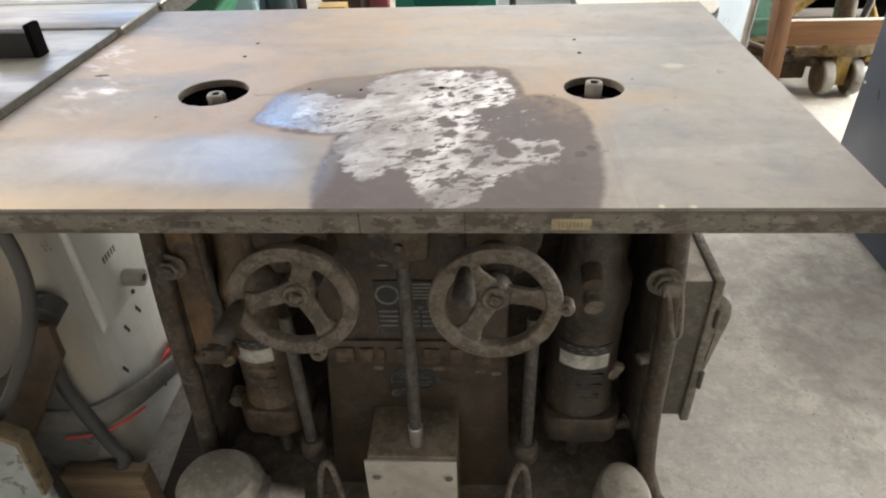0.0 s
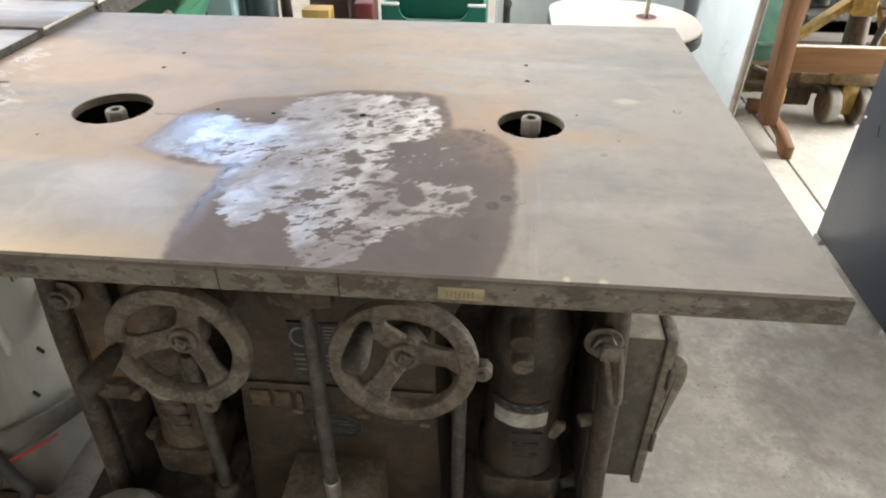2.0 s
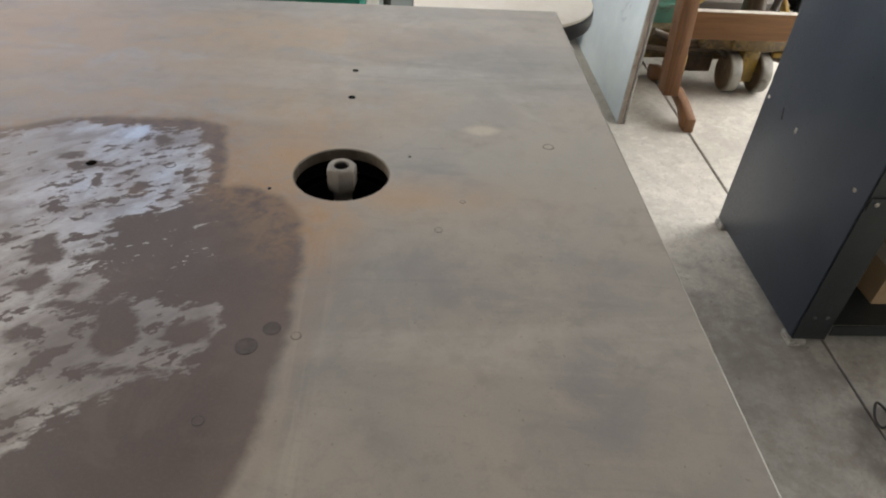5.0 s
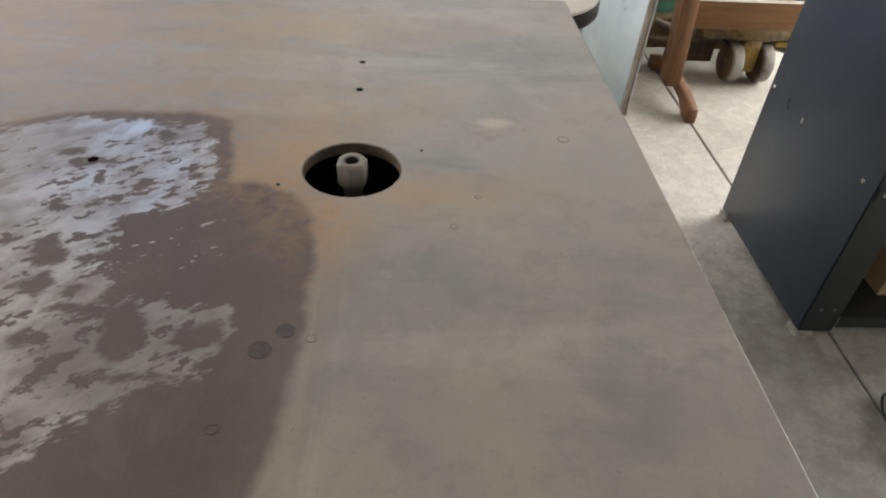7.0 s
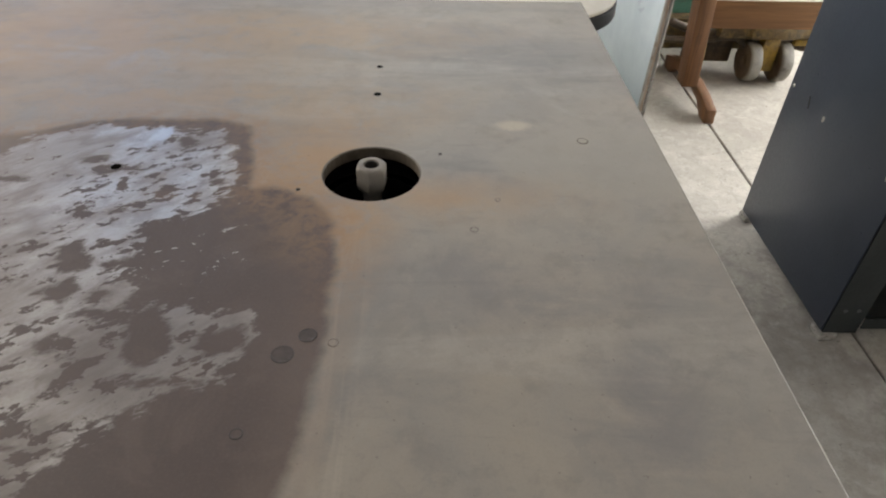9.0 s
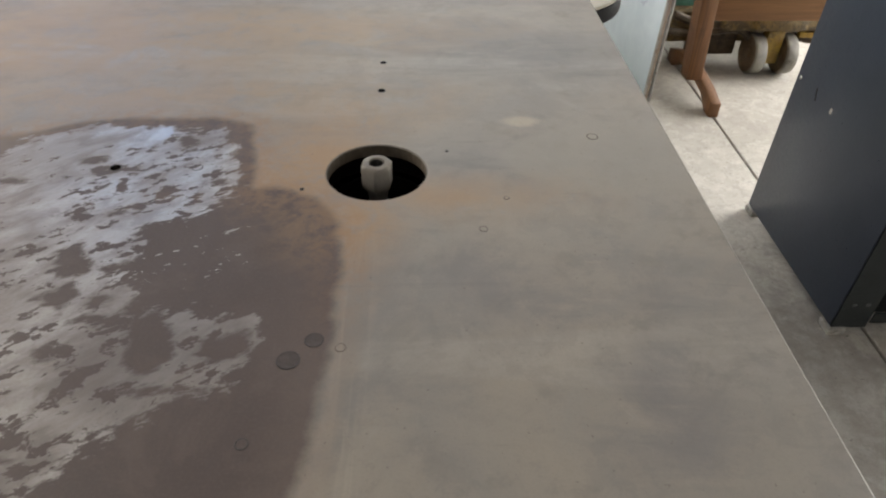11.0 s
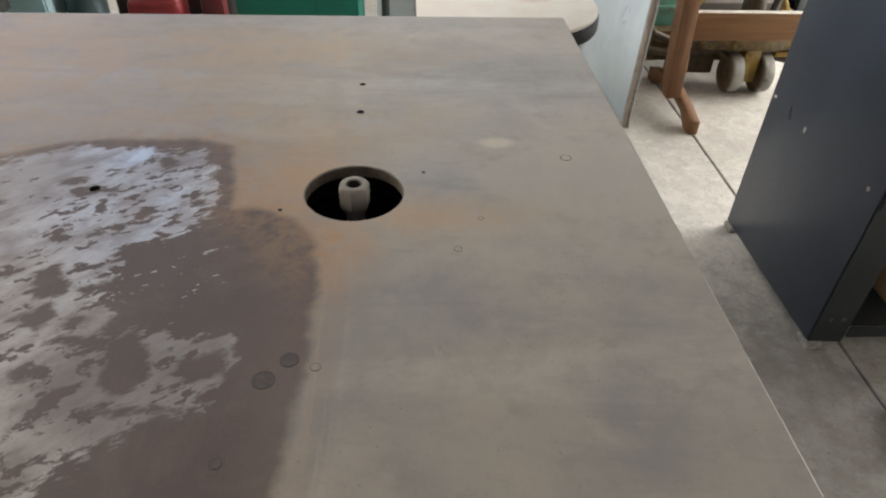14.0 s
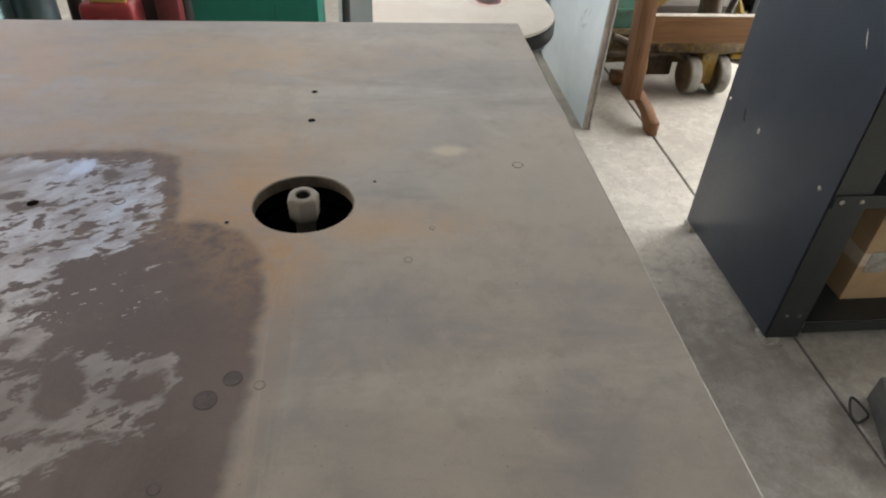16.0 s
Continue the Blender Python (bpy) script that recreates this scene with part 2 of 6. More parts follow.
    block_part = convex((-0.005, 0.96), (-0.004, 1.03), (-0.017, 1.121), (-0.036, 1.215), (0.0, 1.37), (0.33, 1.374), (0.382, 1.352), (0.408, 1.315), (0.416, 1.25), (0.413, 1.10), (0.408, 1.04), (0.385, 0.96))
    lobe = convex((-0.156, 1.268), (-0.150, 1.33), (-0.135, 1.395), (-0.095, 1.444), (-0.034, 1.470), (0.04, 1.485), (0.10, 1.485), (0.10, 1.20), (-0.036, 1.212), (-0.084, 1.224), (-0.132, 1.245))
    head = convex((0.03, 1.480), (0.08, 1.505), (0.15, 1.518), (0.24, 1.519), (0.292, 1.500), (0.309, 1.415), (0.327, 1.33), (0.03, 1.33))
    soft = p.noise(13, 3, 0.5)
    stain = any_of(block_part, lobe, head) + (soft - 0.5) * 0.014 + (w2 - 0.5) * 0.010 + (grit - 0.5) * 0.012
    inside = stain.step(0.005, -0.009)
    tide = ((stain - 0.010).absolute() + (w2 - 0.5) * 0.02).step(0.016, 0.0)
    halo = (stain.absolute() + (w2 - 0.5) * 0.03).step(0.034, 0.0) * grit.step(0.38, 0.60)
    c = p.mix(halo * (y.step(1.12, 1.30) * 0.44 + 0.10), c, (0.270, 0.150, 0.066))
    c = p.mix(tide * y.step(1.30, 1.18) * x.step(0.2, 0.3) * 0.5, c, (0.23, 0.19, 0.155))
    dark = p.mix(cloud.step(0.3, 0.7), (0.057, 0.037, 0.032), (0.078, 0.053, 0.045))
    dark = p.mix(grain.step(0.48, 0.66) * 0.45, dark, (0.106, 0.075, 0.061))
    dark = p.mix(grit.step(0.52, 0.66) * 0.28, dark, (0.059, 0.044, 0.039))
    edge = stain.step(-0.050, -0.004)
    dark = p.mix(edge * grit.step(0.36, 0.60) * (y.step(1.10, 1.32) * 0.50 + 0.18), dark, (0.144, 0.086, 0.055))
    dark = p.mix(edge * y.step(1.22, 1.10) * x.step(0.2, 0.35) * 0.35, dark, (0.130, 0.102, 0.087))
    corner = (any_of(round_patch(0.385, 1.315, 0.045, 0.055), round_patch(0.33, 1.36, 0.030, 0.05)) + wob * 0.4).step(0.03, -0.03)
    dark = p.mix(corner * (grit * 0.5 + grain * 0.5).step(0.40, 0.58) * 0.80, dark, (0.172, 0.101, 0.050))
    faint = x.step(0.14, -0.04) * y.step(1.36, 1.43)
    dark = p.mix(faint * 0.75, dark, (0.165, 0.112, 0.078))
    c = p.mix(inside * (faint * -0.22 + 0.95), c, dark)
    # scraped bright inside the stain
    bare = any_of(
        convex((-0.130, 1.256), (-0.126, 1.315), (-0.108, 1.372), (-0.068, 1.386), (0.03, 1.362), (0.10, 1.30), (0.10, 1.22), (-0.02, 1.222), (-0.065, 1.232)),
        convex((0.026, 1.38), (0.040, 1.462), (0.108, 1.500), (0.190, 1.496), (0.262, 1.478), (0.287, 1.445), (0.292, 1.365), (0.273, 1.326), (0.215, 1.295), (0.03, 1.27)),
        convex((-0.012, 1.105), (0.008, 1.18), (-0.018, 1.24), (0.10, 1.30), (0.105, 1.112), (0.066, 1.060), (0.02, 1.072)),
        convex((0.06, 1.31), (0.220, 1.318), (0.240, 1.23), (0.262, 1.10), (0.10, 1.100)),
        convex((0.20, 1.20), (0.30, 1.205), (0.350, 1.188), (0.357, 1.155), (0.340, 1.120), (0.255, 1.072), (0.15, 1.072), (0.10, 1.12)),
        convex((0.105, 1.11), (0.28, 1.105), (0.288, 1.066), (0.268, 1.036), (0.233, 1.016), (0.206, 0.96), (0.150, 0.96), (0.143, 1.032), (0.122, 1.080)))
    # islands of stain left standing
    isle = any_of(convex((0.175, 1.286), (0.200, 1.243), (0.170, 1.234), (0.157, 1.271)), convex((0.166, 1.210), (0.188, 1.236), (0.201, 1.218), (0.193, 1.196)), convex((0.202, 1.250), (0.238, 1.264), (0.244, 1.246), (0.209, 1.238)),
                  convex((0.246, 1.186), (0.275, 1.206), (0.297, 1.150), (0.283, 1.130), (0.259, 1.144)), convex((0.310, 1.166), (0.350, 1.173), (0.354, 1.150), (0.328, 1.136), (0.311, 1.148)), round_patch(0.223, 1.186, 0.012, 0.006), round_patch(0.199, 1.152, 0.010, 0.010), round_patch(0.218, 1.209, 0.010, 0.006), round_patch(0.144, 1.329, 0.013, 0.006), round_patch(0.192, 1.328, 0.012, 0.005), round_patch(0.133, 1.423, 0.014, 0.010), round_patch(0.276, 1.381, 0.012, 0.006), round_patch(0.105, 1.137, 0.024, 0.006), round_patch(0.096, 1.163, 0.014, 0.005), round_patch(-0.041, 1.294, 0.008, 0.009), round_patch(-0.030, 1.258, 0.012, 0.004), round_patch(-0.062, 1.283, 0.006, 0.003),
                  round_patch(0.066, 1.384, 0.022, 0.006), convex((0.205, 1.470), (0.222, 1.482), (0.240, 1.462), (0.226, 1.448)), round_patch(0.300, 1.115, 0.030, 0.006), round_patch(0.205, 1.060, 0.020, 0.004), convex((0.238, 1.190), (0.246, 1.212), (0.268, 1.200), (0.262, 1.180)))
    gouge = p.noise(1, 6, 0.66, 0.15, p.place((12, 20, 1), (0.3, 0.9, 0), -0.60))
    flake = p.noise(1, 6, 0.68, 0.2, p.place((24, 44, 1), (0.4, 0, 0), -0.55))
    chip = p.noise(1, 4, 0.6, 0.2, p.place((95, 210, 1), (0, 0, 0), -0.4))
    pick = p.noise(1, 5, 0.62, 0.2, p.place((44, 76, 1), (2, 5, 0), -0.45))
    cut = bare + (gouge - 0.5) * 0.060 + (flake - 0.5) * 0.062 + (chip - 0.5) * 0.024
    cut = cut.most((isle + 0.003 + (flake - 0.5) * 0.032 + (gouge - 0.5) * 0.022 + (chip - 0.5) * 0.012) * -1.0)
    # where flakes were left thick: across the middle, the head's corner and the lower end
    rough_zone = any_of(round_patch(0.10, 1.262, 0.17, 0.030), round_patch(0.215, 1.385, 0.085, 0.075), round_patch(0.23, 1.13, 0.13, 0.075), round_patch(0.20, 1.05, 0.08, 0.05), round_patch(-0.04, 1.275, 0.05, 0.03), round_patch(0.225, 1.25, 0.04, 0.07))
    thick = (rough_zone + wob * 0.5).step(0.035, -0.025)
    cut = cut.most((flake * 0.55 + gouge * 0.45 + (chip - 0.5) * 0.06 + thick * 0.075 - 0.628) * 0.5)
    cut = cut.most((pick * 0.7 + flake * 0.3 + thick * 0.060 - 0.612) * 0.3)
    # flecks picked out of the stain beside the patch
    beside = (round_patch(0.285, 1.27, 0.060, 0.095) + wob * 0.4).step(0.01, -0.02)
    cut = cut.least(((flake * 0.5 + chip * 0.5) + beside * 0.080 - 0.680) * -0.5)
    scraped = cut.step(0.0026, -0.0052) * inside
    film = (p.noise(1, 5, 0.6, 0.4, p.place((6, 12, 1), (3, 2, 0), -1.0)) + (flake - 0.5) * 0.25).step(0.40, 0.60)
    scratch = p.noise(1, 3, 0.6, 0.3, p.place((16, 210, 1), (0, 0, 0), -0.8))
    steel = p.mix(film, (0.435, 0.408, 0.385), (0.285, 0.256, 0.236))
    steel = p.mix(scratch.step(0.4, 0.7) * 0.20, steel, (0.48, 0.47, 0.46))
    steel = p.mix((grit * 0.6 + mottle * 0.4).step(0.52, 0.62) * 0.34, steel, (0.245, 0.206, 0.180))
    # a smooth grey film over the lobe and down the near side
    oily = (any_of(convex((-0.15, 1.25), (-0.15, 1.40), (-0.06, 1.40), (-0.01, 1.33), (-0.03, 1.24)), convex((-0.03, 1.22), (0.035, 1.235), (0.020, 1.13), (0.005, 1.00), (-0.03, 1.00))) + wob * 0.4).step(0.016, -0.016)
    steel = p.mix(oily * film.step(0.1, 0.5) * 0.85, steel, (0.205, 0.195, 0.190))
    c = p.mix(oily * inside * stain.step(-0.010, -0.030) * 0.35, c, (0.185, 0.175, 0.172))
    # thin brown skin on part of it, heaviest at the lower end
    half = (p.noise(1, 6, 0.66, 0.3, p.place((20, 34, 1), (7, 3, 0), -0.6)) + y.step(1.10, 1.0) * -0.08).step(0.38, 0.58)
    skin = (any_of(round_patch(0.295, 1.150, 0.080, 0.075), round_patch(0.20, 1.00, 0.08, 0.05), convex((0.192, 1.520), (0.290, 1.510), (0.305, 1.455), (0.228, 1.440), (0.208, 1.462)), convex((0.090, 1.335), (0.132, 1.335), (0.150, 1.299), (0.140, 1.280), (0.110, 1.280)) + 0.008) + wob * 0.4).step(0.016, -0.022)
    c = p.mix(scraped * (half * 0.44 + y.step(1.16, 1.36) * 0.04 + 0.50) * (skin * (half * -0.30 - 0.18) + 1.0), c, steel)
    # a dark drip line from the left hole to the stain
    drip = (((y - 1.383) + (x + 0.15) * 0.15 + (w2 - 0.5) * 0.03).absolute() - 0.003).most((x + 0.150).absolute() - 0.030)
    c = p.mix(drip.step(0.002, -0.001) * 0.6, c, (0.10, 0.08, 0.075))
    # specks and fine pitting
    speck = p.noise(190, 2, 0.5).step(0.70, 0.76)
    c = p.mix(speck * 0.40, c, (0.09, 0.07, 0.055))
    fine = p.noise(420, 2, 0.6)
    c = p.mix(fine.step(0.4, 0.8) * 0.15, c, (0.15, 0.13, 0.11))
    metal = p.lerp(scraped * (half * 0.5 + 0.5), p.lerp(inside, 0.14, 0.0), 0.48)
    rough = p.lerp(inside, p.lerp(w2, 0.42, 0.58), p.lerp(w2, 0.52, 0.68))
    rough = p.lerp(sheen, rough, p.lerp(scuff, 0.26, 0.44))
    rough = p.lerp(smudged, rough, 0.24)
    rough = p.lerp(scraped, rough, p.lerp(film, 0.33, 0.48))
    rough = p.lerp(oily * inside, rough, p.lerp(w2, 0.20, 0.36))
    relief = cut.step(0.006, -0.006) * inside * -0.35 + fine * 0.10 + w3 * 0.30 + scratch * scraped * 0.08
    return p.finish(c, rough, metal, relief, 0.0007, 0.45)


def edge_material():
    """Old grey-green paint on the table's edge, knocked off in long dark chips."""
    p = Paint("chipped_edge_paint")
    x, y, z = p.xyz()
    broad, fine = p.noise(9, 5, 0.6, 0.3), p.noise(180, 3, 0.6)
    long_chip = p.noise(1, 6, 0.66, 0.4, p.place((20, 20, 40)))
    small = p.noise(1, 5, 0.68, 0.3, p.place((60, 60, 110), (3, 1, 2)))
    c = p.mix(broad.step(0.38, 0.62), (0.120, 0.105, 0.082), (0.090, 0.078, 0.061))
    c = p.mix(p.noise(1, 5, 0.6, 0.2, p.place((30, 30, 60), (5, 2, 8))).step(0.54, 0.62) * 0.7, c, (0.164, 0.146, 0.120))
    c = p.mix((long_chip + (broad - 0.5) * 0.5).step(0.54, 0.565) * 0.85, c, (0.048, 0.036, 0.025))
    c = p.mix(small.step(0.575, 0.60) * 0.8, c, (0.038, 0.029, 0.021))
    c = p.mix(p.noise(1, 4, 0.6, 0.2, p.place((60, 60, 120), (9, 4, 1))).step(0.63, 0.66) * 0.8, c, (0.208, 0.176, 0.135))
    worn = (z + (small - 0.5) * 0.010).step(0.889, 0.895)
    c = p.mix(worn * 0.8, c, (0.060, 0.047, 0.036))
    c = p.mix(fine.step(0.45, 0.75) * 0.25, c, (0.056, 0.045, 0.034))
    return p.finish(c, p.lerp(small, 0.42, 0.68), 0.0, fine * 0.3 - long_chip.step(0.54, 0.565) - small.step(0.575, 0.60) * 0.5, 0.001, 0.5)


def concrete_material():
    p = Paint("shop_concrete")
    broad, mid, fine = p.noise(1.3, 6, 0.62, 0.3), p.noise(9, 7, 0.70, 0.15), p.noise(120, 3, 0.6)
    c = p.mix(broad.step(0.36, 0.64), (0.430, 0.402, 0.352), (0.350, 0.326, 0.286))
    c = p.mix(mid.step(0.50, 0.64) * 0.50, c, (0.530, 0.505, 0.455))
    c = p.mix(mid.step(0.46, 0.34) * 0.45, c, (0.270, 0.250, 0.220))
    c = p.mix(p.noise(3.0, 7, 0.72, 0.3).step(0.54, 0.68) * 0.36, c, (0.225, 0.205, 0.180))
    scuff = p.noise(1, 5, 0.65, 0.3, p.place((3, 22, 1), (5, 2, 0), 0.9))
    c = p.mix(scuff.step(0.60, 0.76) * 0.12, c, (0.54, 0.52, 0.47))
    c = p.mix(p.noise(48, 2, 0.5).step(0.73, 0.77) * 0.75, c, (0.08, 0.07, 0.06))
    c = p.mix(p.noise(30, 6, 0.72).step(0.50, 0.60) * 0.42, c, (0.27, 0.25, 0.22))
    c = p.mix(p.noise(22, 7, 0.74, 0.2, p.place((1, 1, 1), (7, 3, 0))).step(0.54, 0.62) * 0.40, c, (0.54, 0.515, 0.465))
    c = p.mix(fine.step(0.3, 0.8) * 0.25, c, (0.27, 0.25, 0.225))
    # dirt and the shelving's soft shadow, painted dark round its foot, with dry streaks
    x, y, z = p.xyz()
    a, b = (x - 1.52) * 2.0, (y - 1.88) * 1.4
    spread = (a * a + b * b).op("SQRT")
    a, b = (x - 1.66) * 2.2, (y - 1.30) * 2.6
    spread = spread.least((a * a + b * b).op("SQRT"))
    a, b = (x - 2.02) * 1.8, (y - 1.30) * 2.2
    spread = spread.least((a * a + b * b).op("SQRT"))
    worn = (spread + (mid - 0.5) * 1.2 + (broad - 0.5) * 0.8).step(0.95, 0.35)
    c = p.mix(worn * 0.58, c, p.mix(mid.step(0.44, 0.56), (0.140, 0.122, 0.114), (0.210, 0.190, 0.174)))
    return p.finish(c, p.lerp(mid, 0.48, 0.75), 0.0, fine + mid * 2.0, 0.002, 0.4)


def saw_top_material():
    """Ground iron with streaks drawn across it."""
    p = Paint("ground_iron_saw_top")
    streak, broad = p.noise(1, 5, 0.62, 0.3, p.place((2.0, 12, 1))), p.noise(5, 5, 0.6)
    fine = p.noise(1, 3, 0.6, 0.0, p.place((20, 160, 1)))
    c = p.mix(streak.step(0.38, 0.64), (0.34, 0.325, 0.285), (0.175, 0.162, 0.142))
    c = p.mix(broad.step(0.52, 0.68) * 0.6, c, (0.110, 0.098, 0.085))
    c = p.mix(fine.step(0.45, 0.75) * 0.25, c, (0.48, 0.46, 0.42))
    return p.finish(c, p.lerp(broad, 0.28, 0.50), 0.35, fine, 0.0004, 0.4)


def saw_front_material():
    """Pale cabinet paint, brown-stained round its front corner, with the shade there painted in."""
    p = Paint("browned_shaded_cabinet_paint")
    x, y, z = p.xyz()
    broad, mid, fine = p.noise(5, 5, 0.6, 0.4), p.noise(18, 6, 0.66, 0.5), p.noise(110, 3, 0.6)
    c = p.mix(broad.step(0.35, 0.65), (0.56, 0.56, 0.52), (0.47, 0.465, 0.43))
    c = p.mix(mid.step(0.64, 0.70) * 0.8, c, (0.20, 0.175, 0.145))
    run = p.noise(1, 5, 0.62, 0.3, p.place((14, 14, 2.5)))
    # brown stain, which also darkens the front for the table top's shade
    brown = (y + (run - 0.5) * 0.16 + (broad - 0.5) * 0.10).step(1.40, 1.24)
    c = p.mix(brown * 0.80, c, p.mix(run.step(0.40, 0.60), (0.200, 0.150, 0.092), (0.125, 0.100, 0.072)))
    # outer part painted dark, for shade under the table top
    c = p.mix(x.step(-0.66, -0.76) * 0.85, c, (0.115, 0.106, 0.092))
    c = p.mix(fine.step(0.4, 0.8) * 0.2, c, (0.30, 0.28, 0.24))
    return p.finish(c, p.lerp(mid, 0.40, 0.60), 0.0, fine + broad * 2.0, 0.002, 0.3)


def wood_material(name, pale, deep, along="x", rough=0.5):
    p = Paint(name)
    s = {"x": (2, 45, 45), "y": (45, 2, 45), "z": (45, 45, 2)}[along]
    grain = p.noise(1, 4, 0.6, 1.5, p.place(s))
    fine = p.noise(1, 3, 0.6, 0.0, p.place(tuple(v * 5 for v in s)))
    c = p.mix(grain.step(0.3, 0.7), pale, deep)
    c = p.mix(fine.step(0.5, 0.75) * 0.3, c, tuple(v * 0.55 for v in deep))
    c = p.mix(p.noise(9, 5, 0.6).step(0.60, 0.72) * 0.35, c, tuple(v * 0.45 for v in deep))
    return p.finish(c, p.lerp(fine, rough, rough + 0.2), 0.0, grain + fine, 0.001, 0.3)


IRON_TOP = table_material()
CONCRETE = concrete_material()
EDGE_PAINT = edge_material()
GRIME = grimy("greasy_dusty_casting", (0.042, 0.031, 0.021), (0.015, 0.012, 0.009), (0.066, 0.038, 0.017), (0.100, 0.080, 0.057), 0.66, 0.05, 12, 0.6, 0.5, 0.4)
COLUMN = grimy("brown_grimed_column", (0.040, 0.028, 0.018), (0.021, 0.015, 0.010), (0.062, 0.036, 0.016), (0.080, 0.062, 0.043), 0.46, 0.1, 9, 0.5, 0.4, 0.4)
CAST_DUST = grimy("dusty_cast_iron_wheel", (0.125, 0.105, 0.080), (0.055, 0.044, 0.033), (0.090, 0.062, 0.038), (0.175, 0.153, 0.123), 0.58, 0.15, 26, 0.5, 0.5, 0.0)
RUST_CAST = grimy("rusty_brown_casting", (0.095, 0.056, 0.025), (0.038, 0.026, 0.016), (0.175, 0.090, 0.028), (0.085, 0.066, 0.045), 0.65, 0.1, 12, 0.6, 0.4, 0.6)
DIM_RUST = surface("dim_rusty_relief", (0.072, 0.048, 0.028), (0.046, 0.033, 0.021), 0.6, 0.1, 30)
NUT_STEEL = surface("grey_worn_nut", (0.235, 0.215, 0.185), (0.17, 0.152, 0.130), 0.55, 0.25, 40, (0.15, 0.125, 0.10), 0.66, 90, 0.0005)
MOTOR = grimy("black_greasy_motor", (0.022, 0.017, 0.012), (0.010, 0.009, 0.008), (0.055, 0.034, 0.017), (0.090, 0.068, 0.043), 0.42, 0.15, 13, 0.5, 0.5, 0.5)
BRIGHT_STEEL = surface("dull_bright_steel", (0.42, 0.40, 0.37), (0.30, 0.28, 0.25), 0.38, 0.85, 30, (0.18, 0.15, 0.12), 0.66, 60)
DULL_BOLT = surface("dull_grey_bolt", (0.12, 0.125, 0.125), (0.08, 0.083, 0.083), 0.5, 0.4, 40)
PAD = surface("scuffed_pale_pad", (0.40, 0.38, 0.345), (0.26, 0.245, 0.22), 0.6, 0.0, 30, (0.10, 0.09, 0.08), 0.58, 60)
DARK_STEEL = grimy("oily_dark_steel", (0.098, 0.092, 0.084), (0.050, 0.045, 0.040), (0.085, 0.060, 0.038), (0.145, 0.132, 0.114), 0.45, 0.5, 22, 0.4, 0.3, 0.4)
# near-black for black paint and for shade inside holes and under things
BLACK_AND_SHADE = surface("deep_black_and_shade", (0.004, 0.004, 0.0035), (0.006, 0.005, 0.005), 0.9)
RIM = surface("rubbed_iron_rim", (0.165, 0.148, 0.122), (0.12, 0.105, 0.085), 0.6, 0.1, 30, (0.08, 0.065, 0.05), 0.58, 50, 0.0004)
BORE_WALL = surface("brown_bored_iron", (0.120, 0.098, 0.074), (0.075, 0.058, 0.042), 0.5, 0.3, 30, (0.045, 0.034, 0.024), 0.6, 60)
STAIN_RING = surface("dark_stain_ring", (0.120, 0.098, 0.080), (0.16, 0.135, 0.112), 0.5, 0.2, 60)
STAIN_PLUG = surface("dark_stained_plug", (0.046, 0.034, 0.030), (0.068, 0.050, 0.044), 0.6, 0.0, 50)
DARK_RING = surface("black_stain_ring", (0.032, 0.026, 0.024), (0.045, 0.036, 0.033), 0.5, 0.1, 60)
# plain black, also painted on slots, sockets and bores for their inner shade
BLACK = surface("flat_black", (0.012, 0.011, 0.010), (0.020, 0.018, 0.016), 0.7)
LABEL_WHITE = surface("dirty_white_label", (0.34, 0.325, 0.29), (0.20, 0.185, 0.16), 0.5, 0.0, 40, (0.10, 0.085, 0.07), 0.60, 60)
LABEL_BLACK = surface("black_etched_plate", (0.013, 0.014, 0.016), (0.024, 0.024, 0.025), 0.4, 0.2, 30, (0.085, 0.070, 0.052), 0.60, 60)
PLATE_TEXT = surface("worn_plate_print", (0.165, 0.150, 0.128), (0.080, 0.072, 0.060), 0.5, 0.0, 60)
BRASS = surface("worn_brass", (0.34, 0.285, 0.165), (0.23, 0.19, 0.115), 0.5, 0.35, 40, (0.14, 0.115, 0.075), 0.60, 90)
GREY_BOX = surface("grey_beige_plate", (0.34, 0.318, 0.275), (0.25, 0.228, 0.192), 0.5, 0.1, 12, (0.14, 0.115, 0.09), 0.64, 40)
BOX_PAINT = grimy("brown_grey_switch_box", (0.092, 0.080, 0.061), (0.060, 0.051, 0.038), (0.085, 0.062, 0.036), (0.150, 0.134, 0.108), 0.5, 0.1, 9, 0.3, 0.35, 0.4)
ROD_BOX = grimy("brown_dusty_box", (0.135, 0.108, 0.074), (0.080, 0.062, 0.042), (0.095, 0.062, 0.034), (0.195, 0.165, 0.122), 0.6, 0.05, 12, 0.4, 0.5, 0.3)
FLANGE = grimy("dusty_flange_paint", (0.150, 0.132, 0.104), (0.095, 0.082, 0.062), (0.085, 0.062, 0.036), (0.235, 0.212, 0.172), 0.55, 0.05, 14, 0.3, 0.5, 0.3)
# grey dust, its colour raised to stand for daylight on the box top
LIGHTENED_DUST = surface("lightened_grey_dust", (0.46, 0.43, 0.37), (0.32, 0.29, 0.25), 0.85, 0.0, 30, (0.12, 0.10, 0.08), 0.6, 50)
PEDAL = grimy("worn_pale_casting", (0.315, 0.290, 0.245), (0.215, 0.192, 0.157), (0.20, 0.16, 0.115), (0.375, 0.350, 0.30), 0.5, 0.15, 8, 0.25, 0.4, 0.1)
SAW_PAINT = surface("pale_grey_cabinet_paint", (0.54, 0.54, 0.50), (0.45, 0.44, 0.40), 0.45, 0.0, 5, (0.24, 0.215, 0.18), 0.68, 18)
